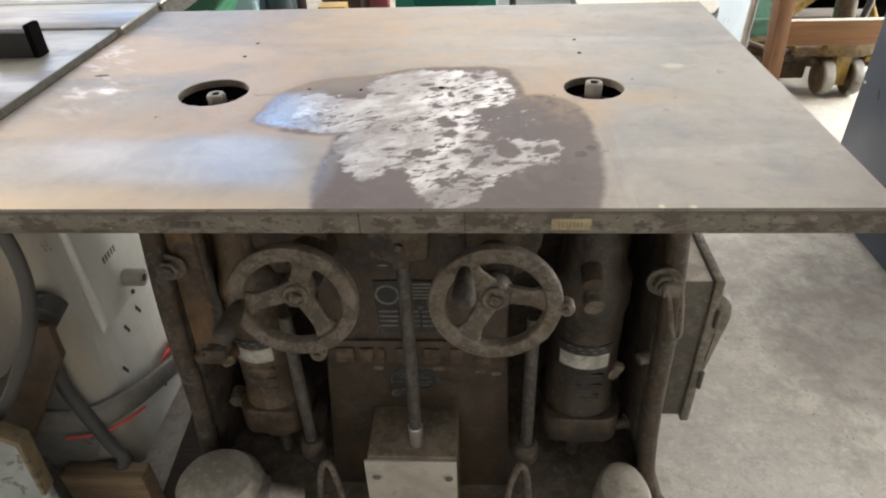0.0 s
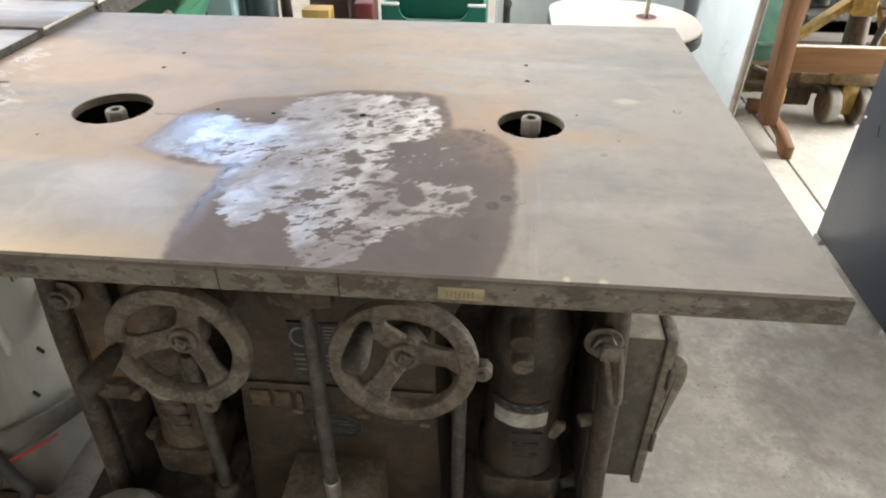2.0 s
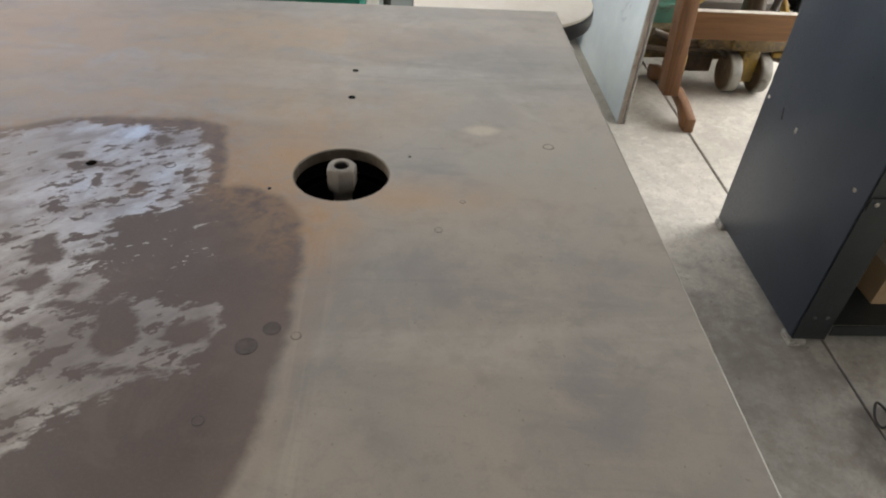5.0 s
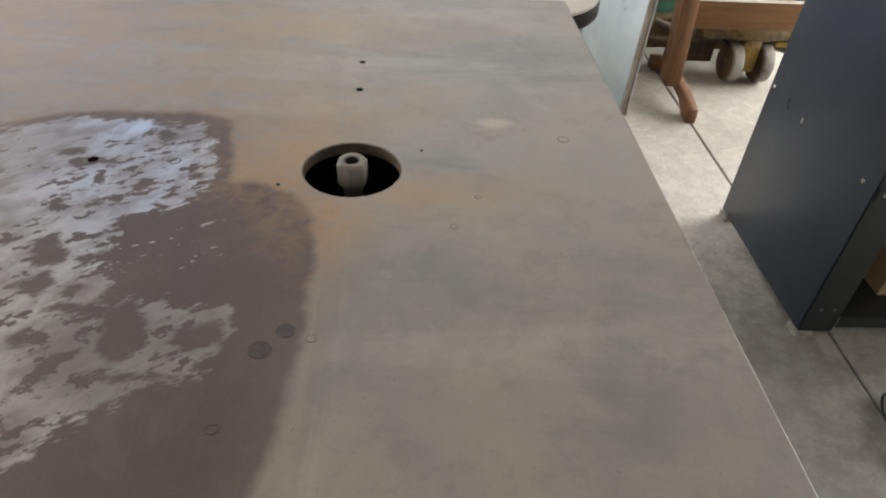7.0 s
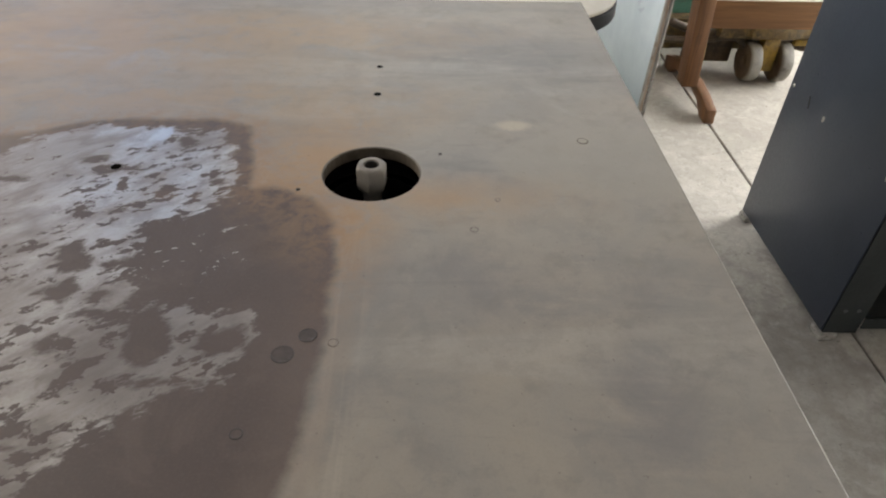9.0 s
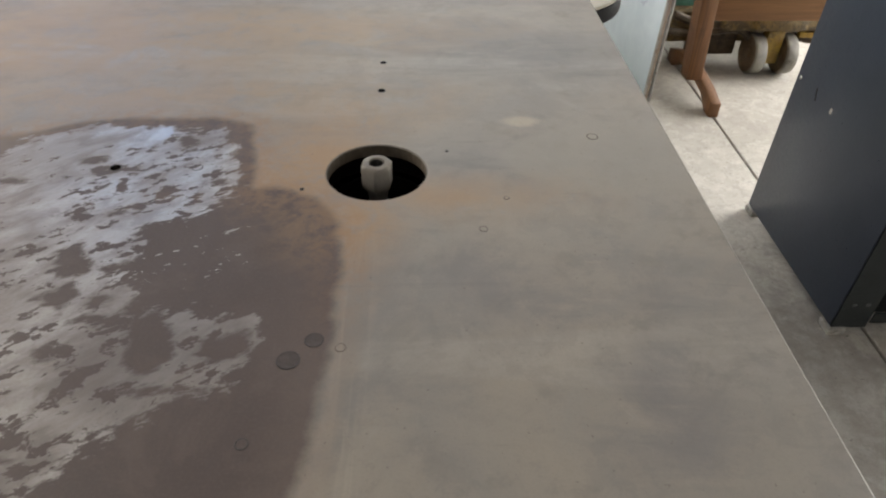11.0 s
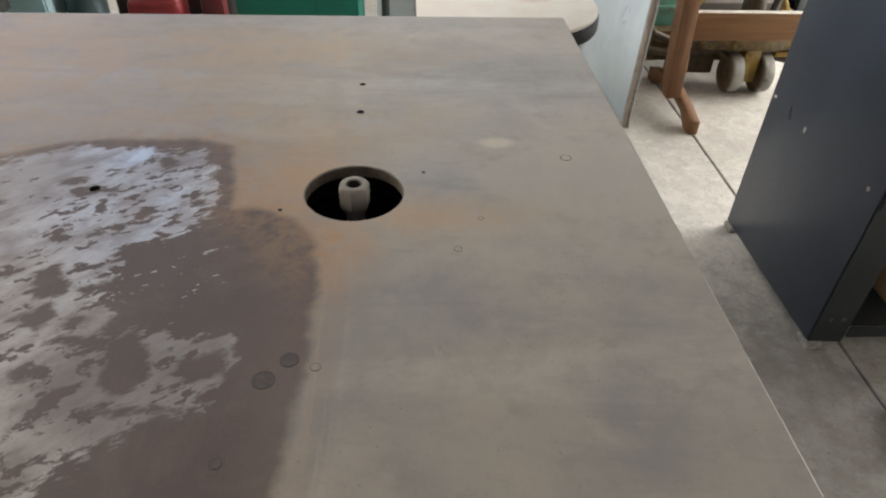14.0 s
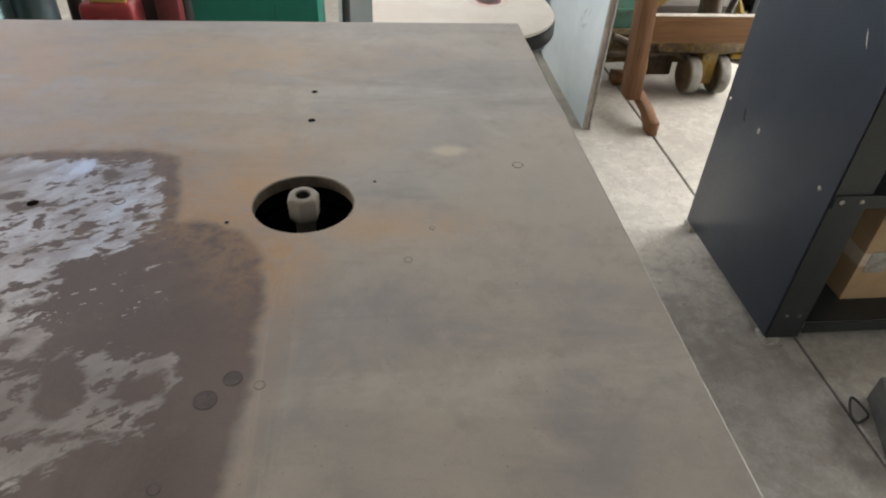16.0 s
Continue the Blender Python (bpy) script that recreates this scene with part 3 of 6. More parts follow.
SAW_FRONT_SHADED = saw_front_material()
MOTOR_BROWN = grimy("brown_rusty_motor", (0.060, 0.042, 0.026), (0.026, 0.019, 0.013), (0.105, 0.058, 0.022), (0.130, 0.100, 0.066), 0.5, 0.1, 13, 0.6, 0.5, 0.5)
RAISED_RUST = surface("rusty_raised_casting", (0.085, 0.054, 0.027), (0.050, 0.034, 0.020), 0.6, 0.1, 30, (0.032, 0.023, 0.016), 0.50, 50)
BRASS_DIM = surface("dulled_brass_stamp", (0.20, 0.165, 0.10), (0.15, 0.125, 0.078), 0.5, 0.3, 60)
SAW_TOP = saw_top_material()
SAW_EDGE = grimy("dark_olive_edge", (0.050, 0.045, 0.034), (0.026, 0.023, 0.017), (0.035, 0.026, 0.016), (0.080, 0.072, 0.056), 0.65, 0.0, 14)
RUBBER = surface("black_rubber_cord", (0.030, 0.029, 0.028), (0.050, 0.048, 0.045), 0.6)
RUBBER_EDGE = surface("black_moulded_rim", (0.016, 0.018, 0.021), (0.024, 0.026, 0.030), 0.6)
STRAP = surface("grey_flat_hose", (0.15, 0.14, 0.122), (0.105, 0.096, 0.083), 0.65, 0.0, 20)
RED = surface("faded_red_paint", (0.42, 0.045, 0.050), (0.30, 0.030, 0.035), 0.42, 0.0, 9)
RED_LINE = surface("red_cord", (0.60, 0.07, 0.045), (0.48, 0.05, 0.035), 0.5)
DULL_RED = surface("dull_red_ring", (0.30, 0.035, 0.040), (0.22, 0.025, 0.030), 0.5)
YELLOW_BLOCK = surface("yellow_plastic", (0.62, 0.40, 0.12), (0.52, 0.33, 0.09), 0.5)
TEAL = surface("teal_green_plastic", (0.012, 0.185, 0.130), (0.010, 0.150, 0.105), 0.42, 0.0, 6, height=0.0004)
GREEN_MACHINE = surface("chipped_green_machine_paint", (0.055, 0.235, 0.125), (0.040, 0.165, 0.095), 0.5, 0.1, 9, (0.075, 0.062, 0.05), 0.58, 16)
SEA_GREEN = surface("chipped_sea_green_paint", (0.10, 0.25, 0.19), (0.075, 0.18, 0.14), 0.5, 0.1, 9, (0.11, 0.095, 0.075), 0.57, 16)
PALE_BLUE = surface("pale_blue_grey_steel", (0.30, 0.43, 0.45), (0.25, 0.36, 0.38), 0.42, 0.1, 4)
WHITE_TOP = surface("dusty_white_sander_top", (0.74, 0.70, 0.63), (0.66, 0.60, 0.52), 0.5, 0.0, 9, height=0.0005)
WHITE_BODY = surface("white_sander_body", (0.62, 0.62, 0.60), (0.54, 0.54, 0.52), 0.45)
SLATE = surface("slate_blue_steel", (0.041, 0.051, 0.073), (0.032, 0.041, 0.060), 0.30, 0.25, 3, (0.054, 0.058, 0.070), 0.68, 7, 0.0006)
SLATE_DARK = surface("dark_green_black_steel", (0.024, 0.029, 0.030), (0.018, 0.022, 0.023), 0.45, 0.15, 6)
BENCH_TOP = surface("dull_dark_top", (0.060, 0.057, 0.054), (0.038, 0.036, 0.034), 0.7, 0.0, 9, (0.12, 0.11, 0.10), 0.62, 20)
DIM_CASTING = grimy("dim_grey_green_casting", (0.022, 0.027, 0.024), (0.010, 0.011, 0.010), (0.030, 0.022, 0.014), (0.040, 0.042, 0.038), 0.8, 0.0, 9)
CARD = surface("brown_cardboard", (0.40, 0.275, 0.155), (0.34, 0.23, 0.125), 0.75, 0.0, 12, height=0.0006)
TAPE = surface("clear_parcel_tape", (0.52, 0.44, 0.34), (0.46, 0.38, 0.29), 0.25)
PANEL_FACE = surface("scuffed_white_panel", (0.66, 0.74, 0.80), (0.58, 0.66, 0.73), 0.45, 0.0, 5, (0.40, 0.48, 0.60), 0.66, 9, 0.0005)
PEN_BLUE = surface("faded_blue_smear", (0.42, 0.48, 0.58), (0.56, 0.62, 0.70), 0.5, 0.0, 60)
PANEL_EDGE = surface("raw_board_edge", (0.42, 0.33, 0.27), (0.33, 0.25, 0.20), 0.7, 0.0, 20)
PANEL_TRIM = surface("pale_edge_strip", (0.40, 0.385, 0.36), (0.30, 0.285, 0.265), 0.5, 0.0, 14, (0.20, 0.14, 0.11), 0.58, 40)
ORANGE_WOOD = wood_material("orange_stained_wood", (0.270, 0.130, 0.048), (0.190, 0.088, 0.032), "x")
ORANGE_LEG = wood_material("orange_stained_leg", (0.180, 0.078, 0.024), (0.105, 0.044, 0.015), "z")
ROUGH_WOOD = wood_material("rough_brown_timber", (0.165, 0.112, 0.062), (0.085, 0.056, 0.031), "x", 0.7)
DARK_WOOD = wood_material("dark_timber", (0.034, 0.023, 0.015), (0.018, 0.012, 0.008), "x", 0.75)
BROWN_BOARD = grimy("brown_stained_board", (0.055, 0.033, 0.016), (0.028, 0.018, 0.010), (0.085, 0.046, 0.017), (0.050, 0.038, 0.026), 0.55, 0.0, 7, 0.5, 0.3, 0.3)
YELLOW_RIM = surface("yellowed_rim_paint", (0.15, 0.115, 0.060), (0.10, 0.078, 0.045), 0.5, 0.0, 14, (0.06, 0.05, 0.036), 0.56, 40)
TRAY_PAINT = surface("bluish_grey_tray_paint", (0.24, 0.26, 0.26), (0.16, 0.165, 0.155), 0.5, 0.0, 9, (0.10, 0.085, 0.06), 0.56, 20)
JACK_YELLOW = grimy("worn_yellow_paint", (0.420, 0.275, 0.040), (0.240, 0.155, 0.030), (0.090, 0.062, 0.034), (0.30, 0.22, 0.10), 0.5, 0.1, 9, 0.6, 0.3)
JACK_DIRTY = grimy("grimed_yellow_paint", (0.175, 0.115, 0.030), (0.055, 0.038, 0.018), (0.070, 0.045, 0.021), (0.19, 0.140, 0.062), 0.6, 0.1, 9)
JACK_BROWN = grimy("oily_brown_pump", (0.070, 0.047, 0.026), (0.028, 0.020, 0.013), (0.085, 0.052, 0.024), (0.11, 0.082, 0.050), 0.5, 0.2, 9)
TREAD = surface("cream_wheel_tread", (0.21, 0.197, 0.167), (0.13, 0.120, 0.102), 0.6, 0.0, 15, (0.07, 0.06, 0.045), 0.60, 25)
HUB = surface("dusty_wheel_disc", (0.140, 0.098, 0.052), (0.080, 0.056, 0.034), 0.65, 0.1, 15)
WALL = surface("grey_white_block_wall", (0.55, 0.54, 0.51), (0.48, 0.47, 0.44), 0.8, 0.0, 2)
ROOF = surface("grey_ceiling_boards", (0.19, 0.18, 0.165), (0.15, 0.14, 0.13), 0.8, 0.0, 2)


BLACK_AND_SHADE.node_tree.nodes["Principled BSDF"].inputs["Specular IOR Level"].default_value = 0.0


# ---- building blocks ----
WHERE = {}
STAGE = [Matrix()]


def scale_from_eye(centre, k):
    """What follows is scaled k times about a camera position, to fit its view from there."""
    STAGE[0] = Matrix.Translation(centre) @ Matrix.Scale(k, 4) @ Matrix.Translation(Vector(centre) * -1)


def under(k):
    """Scales about the walk's first camera position, setting parts deeper but keeping their view."""
    scale_from_eye((0.234, 0.26, 1.353), k)



def thing(name, place, label, category, group="", kind=""):
    """A top-level thing: an empty at its base, under which its parts hang."""
    ob = new(name)
    ob.empty_display_size = 0.1
    ob.location = PLAN @ STAGE[0] @ Vector(place)
    WHERE[ob] = Matrix.Translation(ob.location)
    return tagged(ob, label, category, group, kind)


def part(name, bm, material, parent, label="", smooth=True):
    """One mesh, from the plan, under a thing or a part."""
    me = bpy.data.meshes.new(name)
    moved(bm, PLAN @ STAGE[0])
    bmesh.ops.recalc_face_normals(bm, faces=bm.faces[:])
    bm.to_mesh(me)
    bm.free()
    for m in material if isinstance(material, (list, tuple)) else (material,):
        me.materials.append(m)
    if smooth:
        me.polygons.foreach_set("use_smooth", [True] * len(me.polygons))
        me.set_sharp_from_angle(angle=radians(38))
    ob = new(name, me)
    if parent is not None:
        ob.parent = parent
        ob.matrix_parent_inverse = WHERE.get(parent, Matrix()).inverted()
    return tagged(ob, label)


def solo(name, bm, material, label, category, group="", kind="", smooth=True):
    """A thing of one mesh."""
    return tagged(part(name, bm, material, None, "", smooth), label, category, group, kind)


def joined(*parts):
    bm = bmesh.new()
    for b in parts:
        me = bpy.data.meshes.new("t")
        b.to_mesh(me)
        b.free()
        bm.from_mesh(me)
        bpy.data.meshes.remove(me)
    return bm


def moved(bm, m):
    bmesh.ops.transform(bm, matrix=m, verts=bm.verts[:])
    return bm


def block(x0, x1, y0, y1, z0, z1, bevel=0.003, segments=2):
    bm = bmesh.new()
    bmesh.ops.create_cube(bm, size=1, matrix=Matrix.Translation(((x0 + x1) / 2, (y0 + y1) / 2, (z0 + z1) / 2)) @ Matrix.Diagonal((abs(x1 - x0), abs(y1 - y0), abs(z1 - z0), 1)))
    if bevel:
        bmesh.ops.bevel(bm, geom=bm.edges[:], offset=bevel, segments=segments, profile=0.5, affect="EDGES")
    return bm


def bar(a, b, r, r2=None, n=20, bevel=0.0015):
    """A round bar from a to b."""
    a, b = Vector(a), Vector(b)
    length = (b - a).length
    turn = (b - a).to_track_quat("Z", "Y").to_matrix().to_4x4()
    r2 = r if r2 is None else r2
    k = min(bevel, r * 0.4, r2 * 0.4, length * 0.3)
    return moved(lathe([(0, 0), (r - k, 0), (r, k), (r2, length - k), (r2 - k, length), (0, length)], n), Matrix.Translation(a) @ turn)


def lathe(profile, n=32):
    """A solid of revolution about z, from (radius, height) pairs."""
    bm = bmesh.new()
    rings = []
    for r, z in profile:
        if r <= 1e-6:
            rings.append([bm.verts.new((0, 0, z))])
        else:
            rings.append([bm.verts.new((r * math.cos(2 * math.pi * i / n), r * math.sin(2 * math.pi * i / n), z)) for i in range(n)])
    for p, q in zip(rings, rings[1:]):
        for i in range(n):
            j = (i + 1) % n
            if len(p) == 1 and len(q) > 1:
                bm.faces.new((p[0], q[i], q[j]))
            elif len(q) == 1 and len(p) > 1:
                bm.faces.new((p[i], p[j], q[0]))
            elif len(p) > 1:
                bm.faces.new((p[i], p[j], q[j], q[i]))
    return bm


def ring(profile, n=48):
    """A closed profile of (radius, height) pairs turned about z."""
    return lathe(list(profile) + [profile[0]], n)


def tube(points, r, n=12, flat=1.0, closed=False, taper=1.0):
    """A round (or flattened) tube along a smooth line through the points."""
    pts = [Vector(p) for p in points]
    m = len(pts)
    line = []
    for i in range(m if closed else m - 1):
        p0, p1, p2, p3 = (pts[(i - 1) % m] if closed or i else pts[0]), pts[i], pts[(i + 1) % m], (pts[(i + 2) % m] if closed or i + 2 < m else pts[-1])
        for s in range(6):
            t = s / 6
            line.append(0.5 * (2 * p1 + (p2 - p0) * t + (2 * p0 - 5 * p1 + 4 * p2 - p3) * t * t + (3 * p1 - p0 - 3 * p2 + p3) * t ** 3))
    if not closed:
        line.append(pts[-1])
    bm = bmesh.new()
    rings, k = [], len(line)
    side = None
    for i, p in enumerate(line):
        d = (line[(i + 1) % k] - line[i - 1]) if closed else (line[min(i + 1, k - 1)] - line[max(i - 1, 0)])
        d.normalize()
        if side is None:
            side = d.cross(Vector((0, 0, 1)))
            if side.length < 0.2:
                side = d.cross(Vector((0, 1, 0)))
        side = (side - d * side.dot(d)).normalized()
        up = d.cross(side)
        rr = r * (1 + (taper - 1) * i / (k - 1))
        rings.append([bm.verts.new(p + side * (rr * flat * math.cos(2 * math.pi * j / n)) + up * (rr * math.sin(2 * math.pi * j / n))) for j in range(n)])
    for a, b in zip(rings, rings[1:] + (rings[:1] if closed else [])):
        for j in range(n):
            bm.faces.new((a[j], a[(j + 1) % n], b[(j + 1) % n], b[j]))
    if not closed:
        bm.faces.new(rings[0][::-1])
        bm.faces.new(rings[-1])
    return bm


def slab(outline, axis, a, b, bevel=0.002):
    """An outline of 2D points drawn out along an axis ('x', 'y' or 'z') from a to b."""
    bm = bmesh.new()
    put = {"x": lambda u, v, w: (w, u, v), "y": lambda u, v, w: (u, w, v), "z": lambda u, v, w: (u, v, w)}[axis]
    lo = [bm.verts.new(put(u, v, a)) for u, v in outline]
    hi = [bm.verts.new(put(u, v, b)) for u, v in outline]
    n = len(outline)
    bm.faces.new(lo[::-1])
    bm.faces.new(hi)
    for i in range(n):
        bm.faces.new((lo[i], lo[(i + 1) % n], hi[(i + 1) % n], hi[i]))
    bmesh.ops.recalc_face_normals(bm, faces=bm.faces[:])
    if bevel:
        edges = [e for e in bm.edges if len(e.link_faces) == 2 and e.calc_face_angle(0) > 0.6]
        bmesh.ops.bevel(bm, geom=edges, offset=bevel, segments=2, profile=0.5, affect="EDGES")
    return bm


def round_rect(cx, cy, hx, hy, r, n=6):
    """Corners' arcs of a rounded rectangle."""
    out = []
    for sx, sy, start in ((1, 1, 0), (-1, 1, 90), (-1, -1, 180), (1, -1, 270)):
        for i in range(n + 1):
            a = radians(start + 90 * i / n)
            out.append((cx + sx * (hx - r) + r * math.cos(a), cy + sy * (hy - r) + r * math.sin(a)))
    return out


def hex_nut(place, axis, r, h):
    turn = Vector(axis).to_track_quat("Z", "Y").to_matrix().to_4x4()
    return moved(slab([(r * math.cos(radians(60 * i)), r * math.sin(radians(60 * i))) for i in range(6)], "z", 0, h, 0.001), Matrix.Translation(place) @ turn)


# ---- the shop ----
def wall_with_openings(name, axis, at, thick, u0, u1, height, openings, label):
    """A wall across axis 'x' or 'y' with openings (u0, u1, z0, z1), in order along it."""
    pieces, last = [], u0
    for a, b, z0, z1 in openings:
        pieces += [(last, a, FLOOR, height), (a, b, z1, height)] + ([(a, b, FLOOR, z0)] if z0 > FLOOR else [])
        last = b
    pieces.append((last, u1, FLOOR, height))
    bms = [block(at, at + thick, p, q, s, t, 0) if axis == "x" else block(p, q, at, at + thick, s, t, 0) for p, q, s, t in pieces]
    return tagged(part(name, joined(*bms), WALL, None, smooth=False), label, "wall", kind="structure")


# walls and ceiling are unseen, added to close the room round the lamps
wall_with_openings("wall_north", "y", 7.0, 0.2, -5.2, 6.2, 4.6, [(-4.8, -3.6, 3.0, 4.4), (-3.2, -1.7, 3.0, 4.4), (-0.8, 4.6, 2.1, 4.45)], "unseen pale block wall with three high openings for light")
wall_with_openings("wall_east", "x", 6.0, 0.2, -3.7, 7.2, 4.6, [(2.3, 6.7, FLOOR, 3.1)], "unseen pale block wall with a door-sized opening for light")
wall_with_openings("wall_south", "y", -3.7, 0.2, -5.2, 6.2, 4.6, [(2.3, 5.5, FLOOR, 2.7)], "unseen pale block wall with a door-sized opening for light")
wall_with_openings("wall_west", "x", -5.2, 0.2, -3.5, 7.0, 4.6, [(1.7, 5.1, 1.6, 3.2)], "unseen pale block wall with an opening for light")
roof = joined(block(-5.2, -1.4, -3.7, 7.2, 4.6, 4.8, 0), block(2.0, 6.2, -3.7, 7.2, 4.6, 4.8, 0), block(-1.4, 2.0, -3.7, -3.0, 4.6, 4.8, 0), block(-1.4, 2.0, -0.2, 7.2, 4.6, 4.8, 0))
tagged(part("ceiling", roof, ROOF, None, smooth=False), "unseen grey boarded ceiling with an opening for added light", "ceiling", kind="structure")

floor = tagged(part("floor", block(-5.2, 6.2, -3.7, 7.2, FLOOR - 0.20, FLOOR - 0.016, 0), surface("dirt_in_joint", (0.035, 0.031, 0.027), (0.05, 0.045, 0.04), 0.9), None, smooth=False), "worn grey concrete floor slabs with dirty joints", "floor", kind="structure")
for x0, x1 in ((-5.2, -1.75), (-1.742, 1.833), (1.841, 6.2)):
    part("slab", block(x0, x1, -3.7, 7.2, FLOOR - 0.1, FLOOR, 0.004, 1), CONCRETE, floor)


# ---- the spindle shaper ----
TX0, TX1, TY0, TY1, TZ, TH = -0.600, 0.770, 0.987, 1.948, 0.900, 0.039
HOLES = ((-0.259, 1.40, 0.0635), (0.437, 1.40, 0.0525))
shaper = thing("spindle_shaper", (0.085, 1.45, FLOOR), "old grimy cast-iron double-spindle shaper with a stained top", "machine")


def tabletop_mesh():
    """A plate with two round holes, chamfered rims, and a step inside each hole."""
    bm = bmesh.new()
    a, n, ch = 0.085, 40, 0.003
    xs = [TX0 + ch, HOLES[0][0] - a, HOLES[0][0] + a, HOLES[1][0] - a, HOLES[1][0] + a, TX1 - ch]
    ys = [TY0 + ch, 1.40 - a, 1.40 + a, TY1 - ch]

    def quad(*pts):
        return bm.faces.new([bm.verts.new(p) for p in pts])

    for z in (TZ, TZ - TH):
        for i in range(5):
            for j in range(3):
                if j == 1 and i in (1, 3):
                    continue
                quad((xs[i], ys[j], z), (xs[i + 1], ys[j], z), (xs[i + 1], ys[j + 1], z), (xs[i], ys[j + 1], z))
        for cx, cy, r in HOLES:
            for k in range(n):
                t0, t1 = 2 * math.pi * k / n, 2 * math.pi * (k + 1) / n
                rim = []
                for t in (t0, t1):
                    s = a / max(abs(math.cos(t)), abs(math.sin(t)))
                    rim.append((cx + s * math.cos(t), cy + s * math.sin(t), z))
                rr = r + (0.0012 if z == TZ else 0)
                quad((cx + rr * math.cos(t0), cy + rr * math.sin(t0), z), rim[0], rim[1], (cx + rr * math.cos(t1), cy + rr * math.sin(t1), z))
    for cx, cy, r in HOLES:
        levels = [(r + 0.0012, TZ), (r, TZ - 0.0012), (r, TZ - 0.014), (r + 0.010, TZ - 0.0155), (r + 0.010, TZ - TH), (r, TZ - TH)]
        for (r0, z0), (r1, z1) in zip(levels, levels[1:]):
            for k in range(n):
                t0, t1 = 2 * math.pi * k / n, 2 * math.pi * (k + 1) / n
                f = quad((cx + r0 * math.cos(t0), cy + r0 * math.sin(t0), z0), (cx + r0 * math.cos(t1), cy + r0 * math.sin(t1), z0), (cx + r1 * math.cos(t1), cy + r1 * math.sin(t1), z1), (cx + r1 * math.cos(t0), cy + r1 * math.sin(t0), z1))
                # below the rim the bore is coloured black for the shade inside
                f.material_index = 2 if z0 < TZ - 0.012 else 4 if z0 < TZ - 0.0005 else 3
    loops = [(ch, TZ), (0, TZ - ch), (0, TZ - TH + ch), (ch, TZ - TH)]
    for (i0, z0), (i1, z1) in zip(loops, loops[1:]):
        c0 = [(TX0 + i0, TY0 + i0), (TX1 - i0, TY0 + i0), (TX1 - i0, TY1 - i0), (TX0 + i0, TY1 - i0)]
        c1 = [(TX0 + i1, TY0 + i1), (TX1 - i1, TY0 + i1), (TX1 - i1, TY1 - i1), (TX0 + i1, TY1 - i1)]
        for k in range(4):
            m = (k + 1) % 4
            f = quad((*c0[k], z0), (*c0[m], z0), (*c1[m], z1), (*c1[k], z1))
            f.material_index = 3 if z0 == TZ else 1
    bmesh.ops.remove_doubles(bm, verts=bm.verts[:], dist=0.00005)
    return bm


top = part("tabletop", tabletop_mesh(), [IRON_TOP, EDGE_PAINT, BLACK_AND_SHADE, RIM, BORE_WALL], shaper, "brown-grey ground iron top with rust and a scraped dark stain", smooth=False)

# tapped holes, plugs and screws let into the top: place, radius, whether it is a filled plug
for x, y, r, plug in ((0.433, 1.670, 0.0042, 0), (0.434, 1.586, 0.0048, 0), (0.512, 1.439, 0.0017, 0), (0.363, 1.367, 0.0021, 0), (0.569, 1.350, 0.0026, 1), (0.542, 1.300, 0.0038, 1),
                      (0.421, 1.154, 0.0040, 1), (0.400, 1.162, 0.0070, 1), (0.383, 1.142, 0.0085, 1), (0.163, 1.408, 0.0060, 0), (0.248, 1.408, 0.0055, 1), (0.015, 1.402, 0.0040, 0), (-0.082, 1.409, 0.0038, 0),
                      (-0.255, 1.679, 0.0045, 0), (-0.259, 1.594, 0.0045, 0), (0.680, 1.470, 0.0062, 1), (0.363, 1.070, 0.0042, 1), (-0.325, 1.290, 0.0020, 0)):
    rim = moved(ring([(r - 0.0006, 0.0001), (r - 0.0004, 0.0003), (r + 0.0004, 0.0003), (r + 0.0006, 0.0)], 20), Matrix.Translation((x, y, TZ)))
    seat = part("plug" if plug else "tapped_hole", rim, (DIM_RUST if r == 0.0062 else DARK_RING if x < 0.41 else STAIN_RING) if plug else DARK_STEEL, top)
    # open bores are flat black discs, their inner shade put into the colour
    part("plug_face" if plug else "bore", moved(lathe([(0, 0.0002), (r - 0.0005, 0.0002), (r - 0.0005, -0.001)], 20), Matrix.Translation((x, y, TZ))), (STAIN_PLUG if 0.38 < x < 0.41 else IRON_TOP) if plug else BLACK_AND_SHADE, seat)

# the front edge: joints in the paint, a slot, and a brass tag with a line of stamped marks
for x in (0.073, 0.214):
    part("edge_joint", block(x - 0.0006, x + 0.0006, TY0 - 0.0007, TY0 + 0.004, TZ - TH + 0.001, TZ - 0.004, 0), BLACK, top)
part("chip", slab([(-0.534, 1.491), (-0.522, 1.487), (-0.504, 1.494), (-0.512, 1.499), (-0.526, 1.497)], "z", TZ - 0.0005, TZ + 0.0003, 0), DIM_RUST, top, "dark chipped pit")
part("edge_slot", slab(round_rect(-0.165, TZ - 0.023, 0.022, 0.0055, 0.005), "y", TY0 - 0.0008, TY0 + 0.002, 0), DARK_STEEL, top, "dark oval slot")
tag = part("brass_tag", slab(round_rect(0.353, TZ - 0.022, 0.026, 0.0085, 0.002), "y", TY0 - 0.0022, TY0 + 0.001, 0.0004), BRASS, top, "small worn brass tag")
for i in range(7):
    part("stamped_mark", block(0.336 + i * 0.0048, 0.3385 + i * 0.0048, TY0 - 0.0027, TY0 - 0.002, TZ - 0.026, TZ - 0.018, 0), BRASS_DIM, tag)


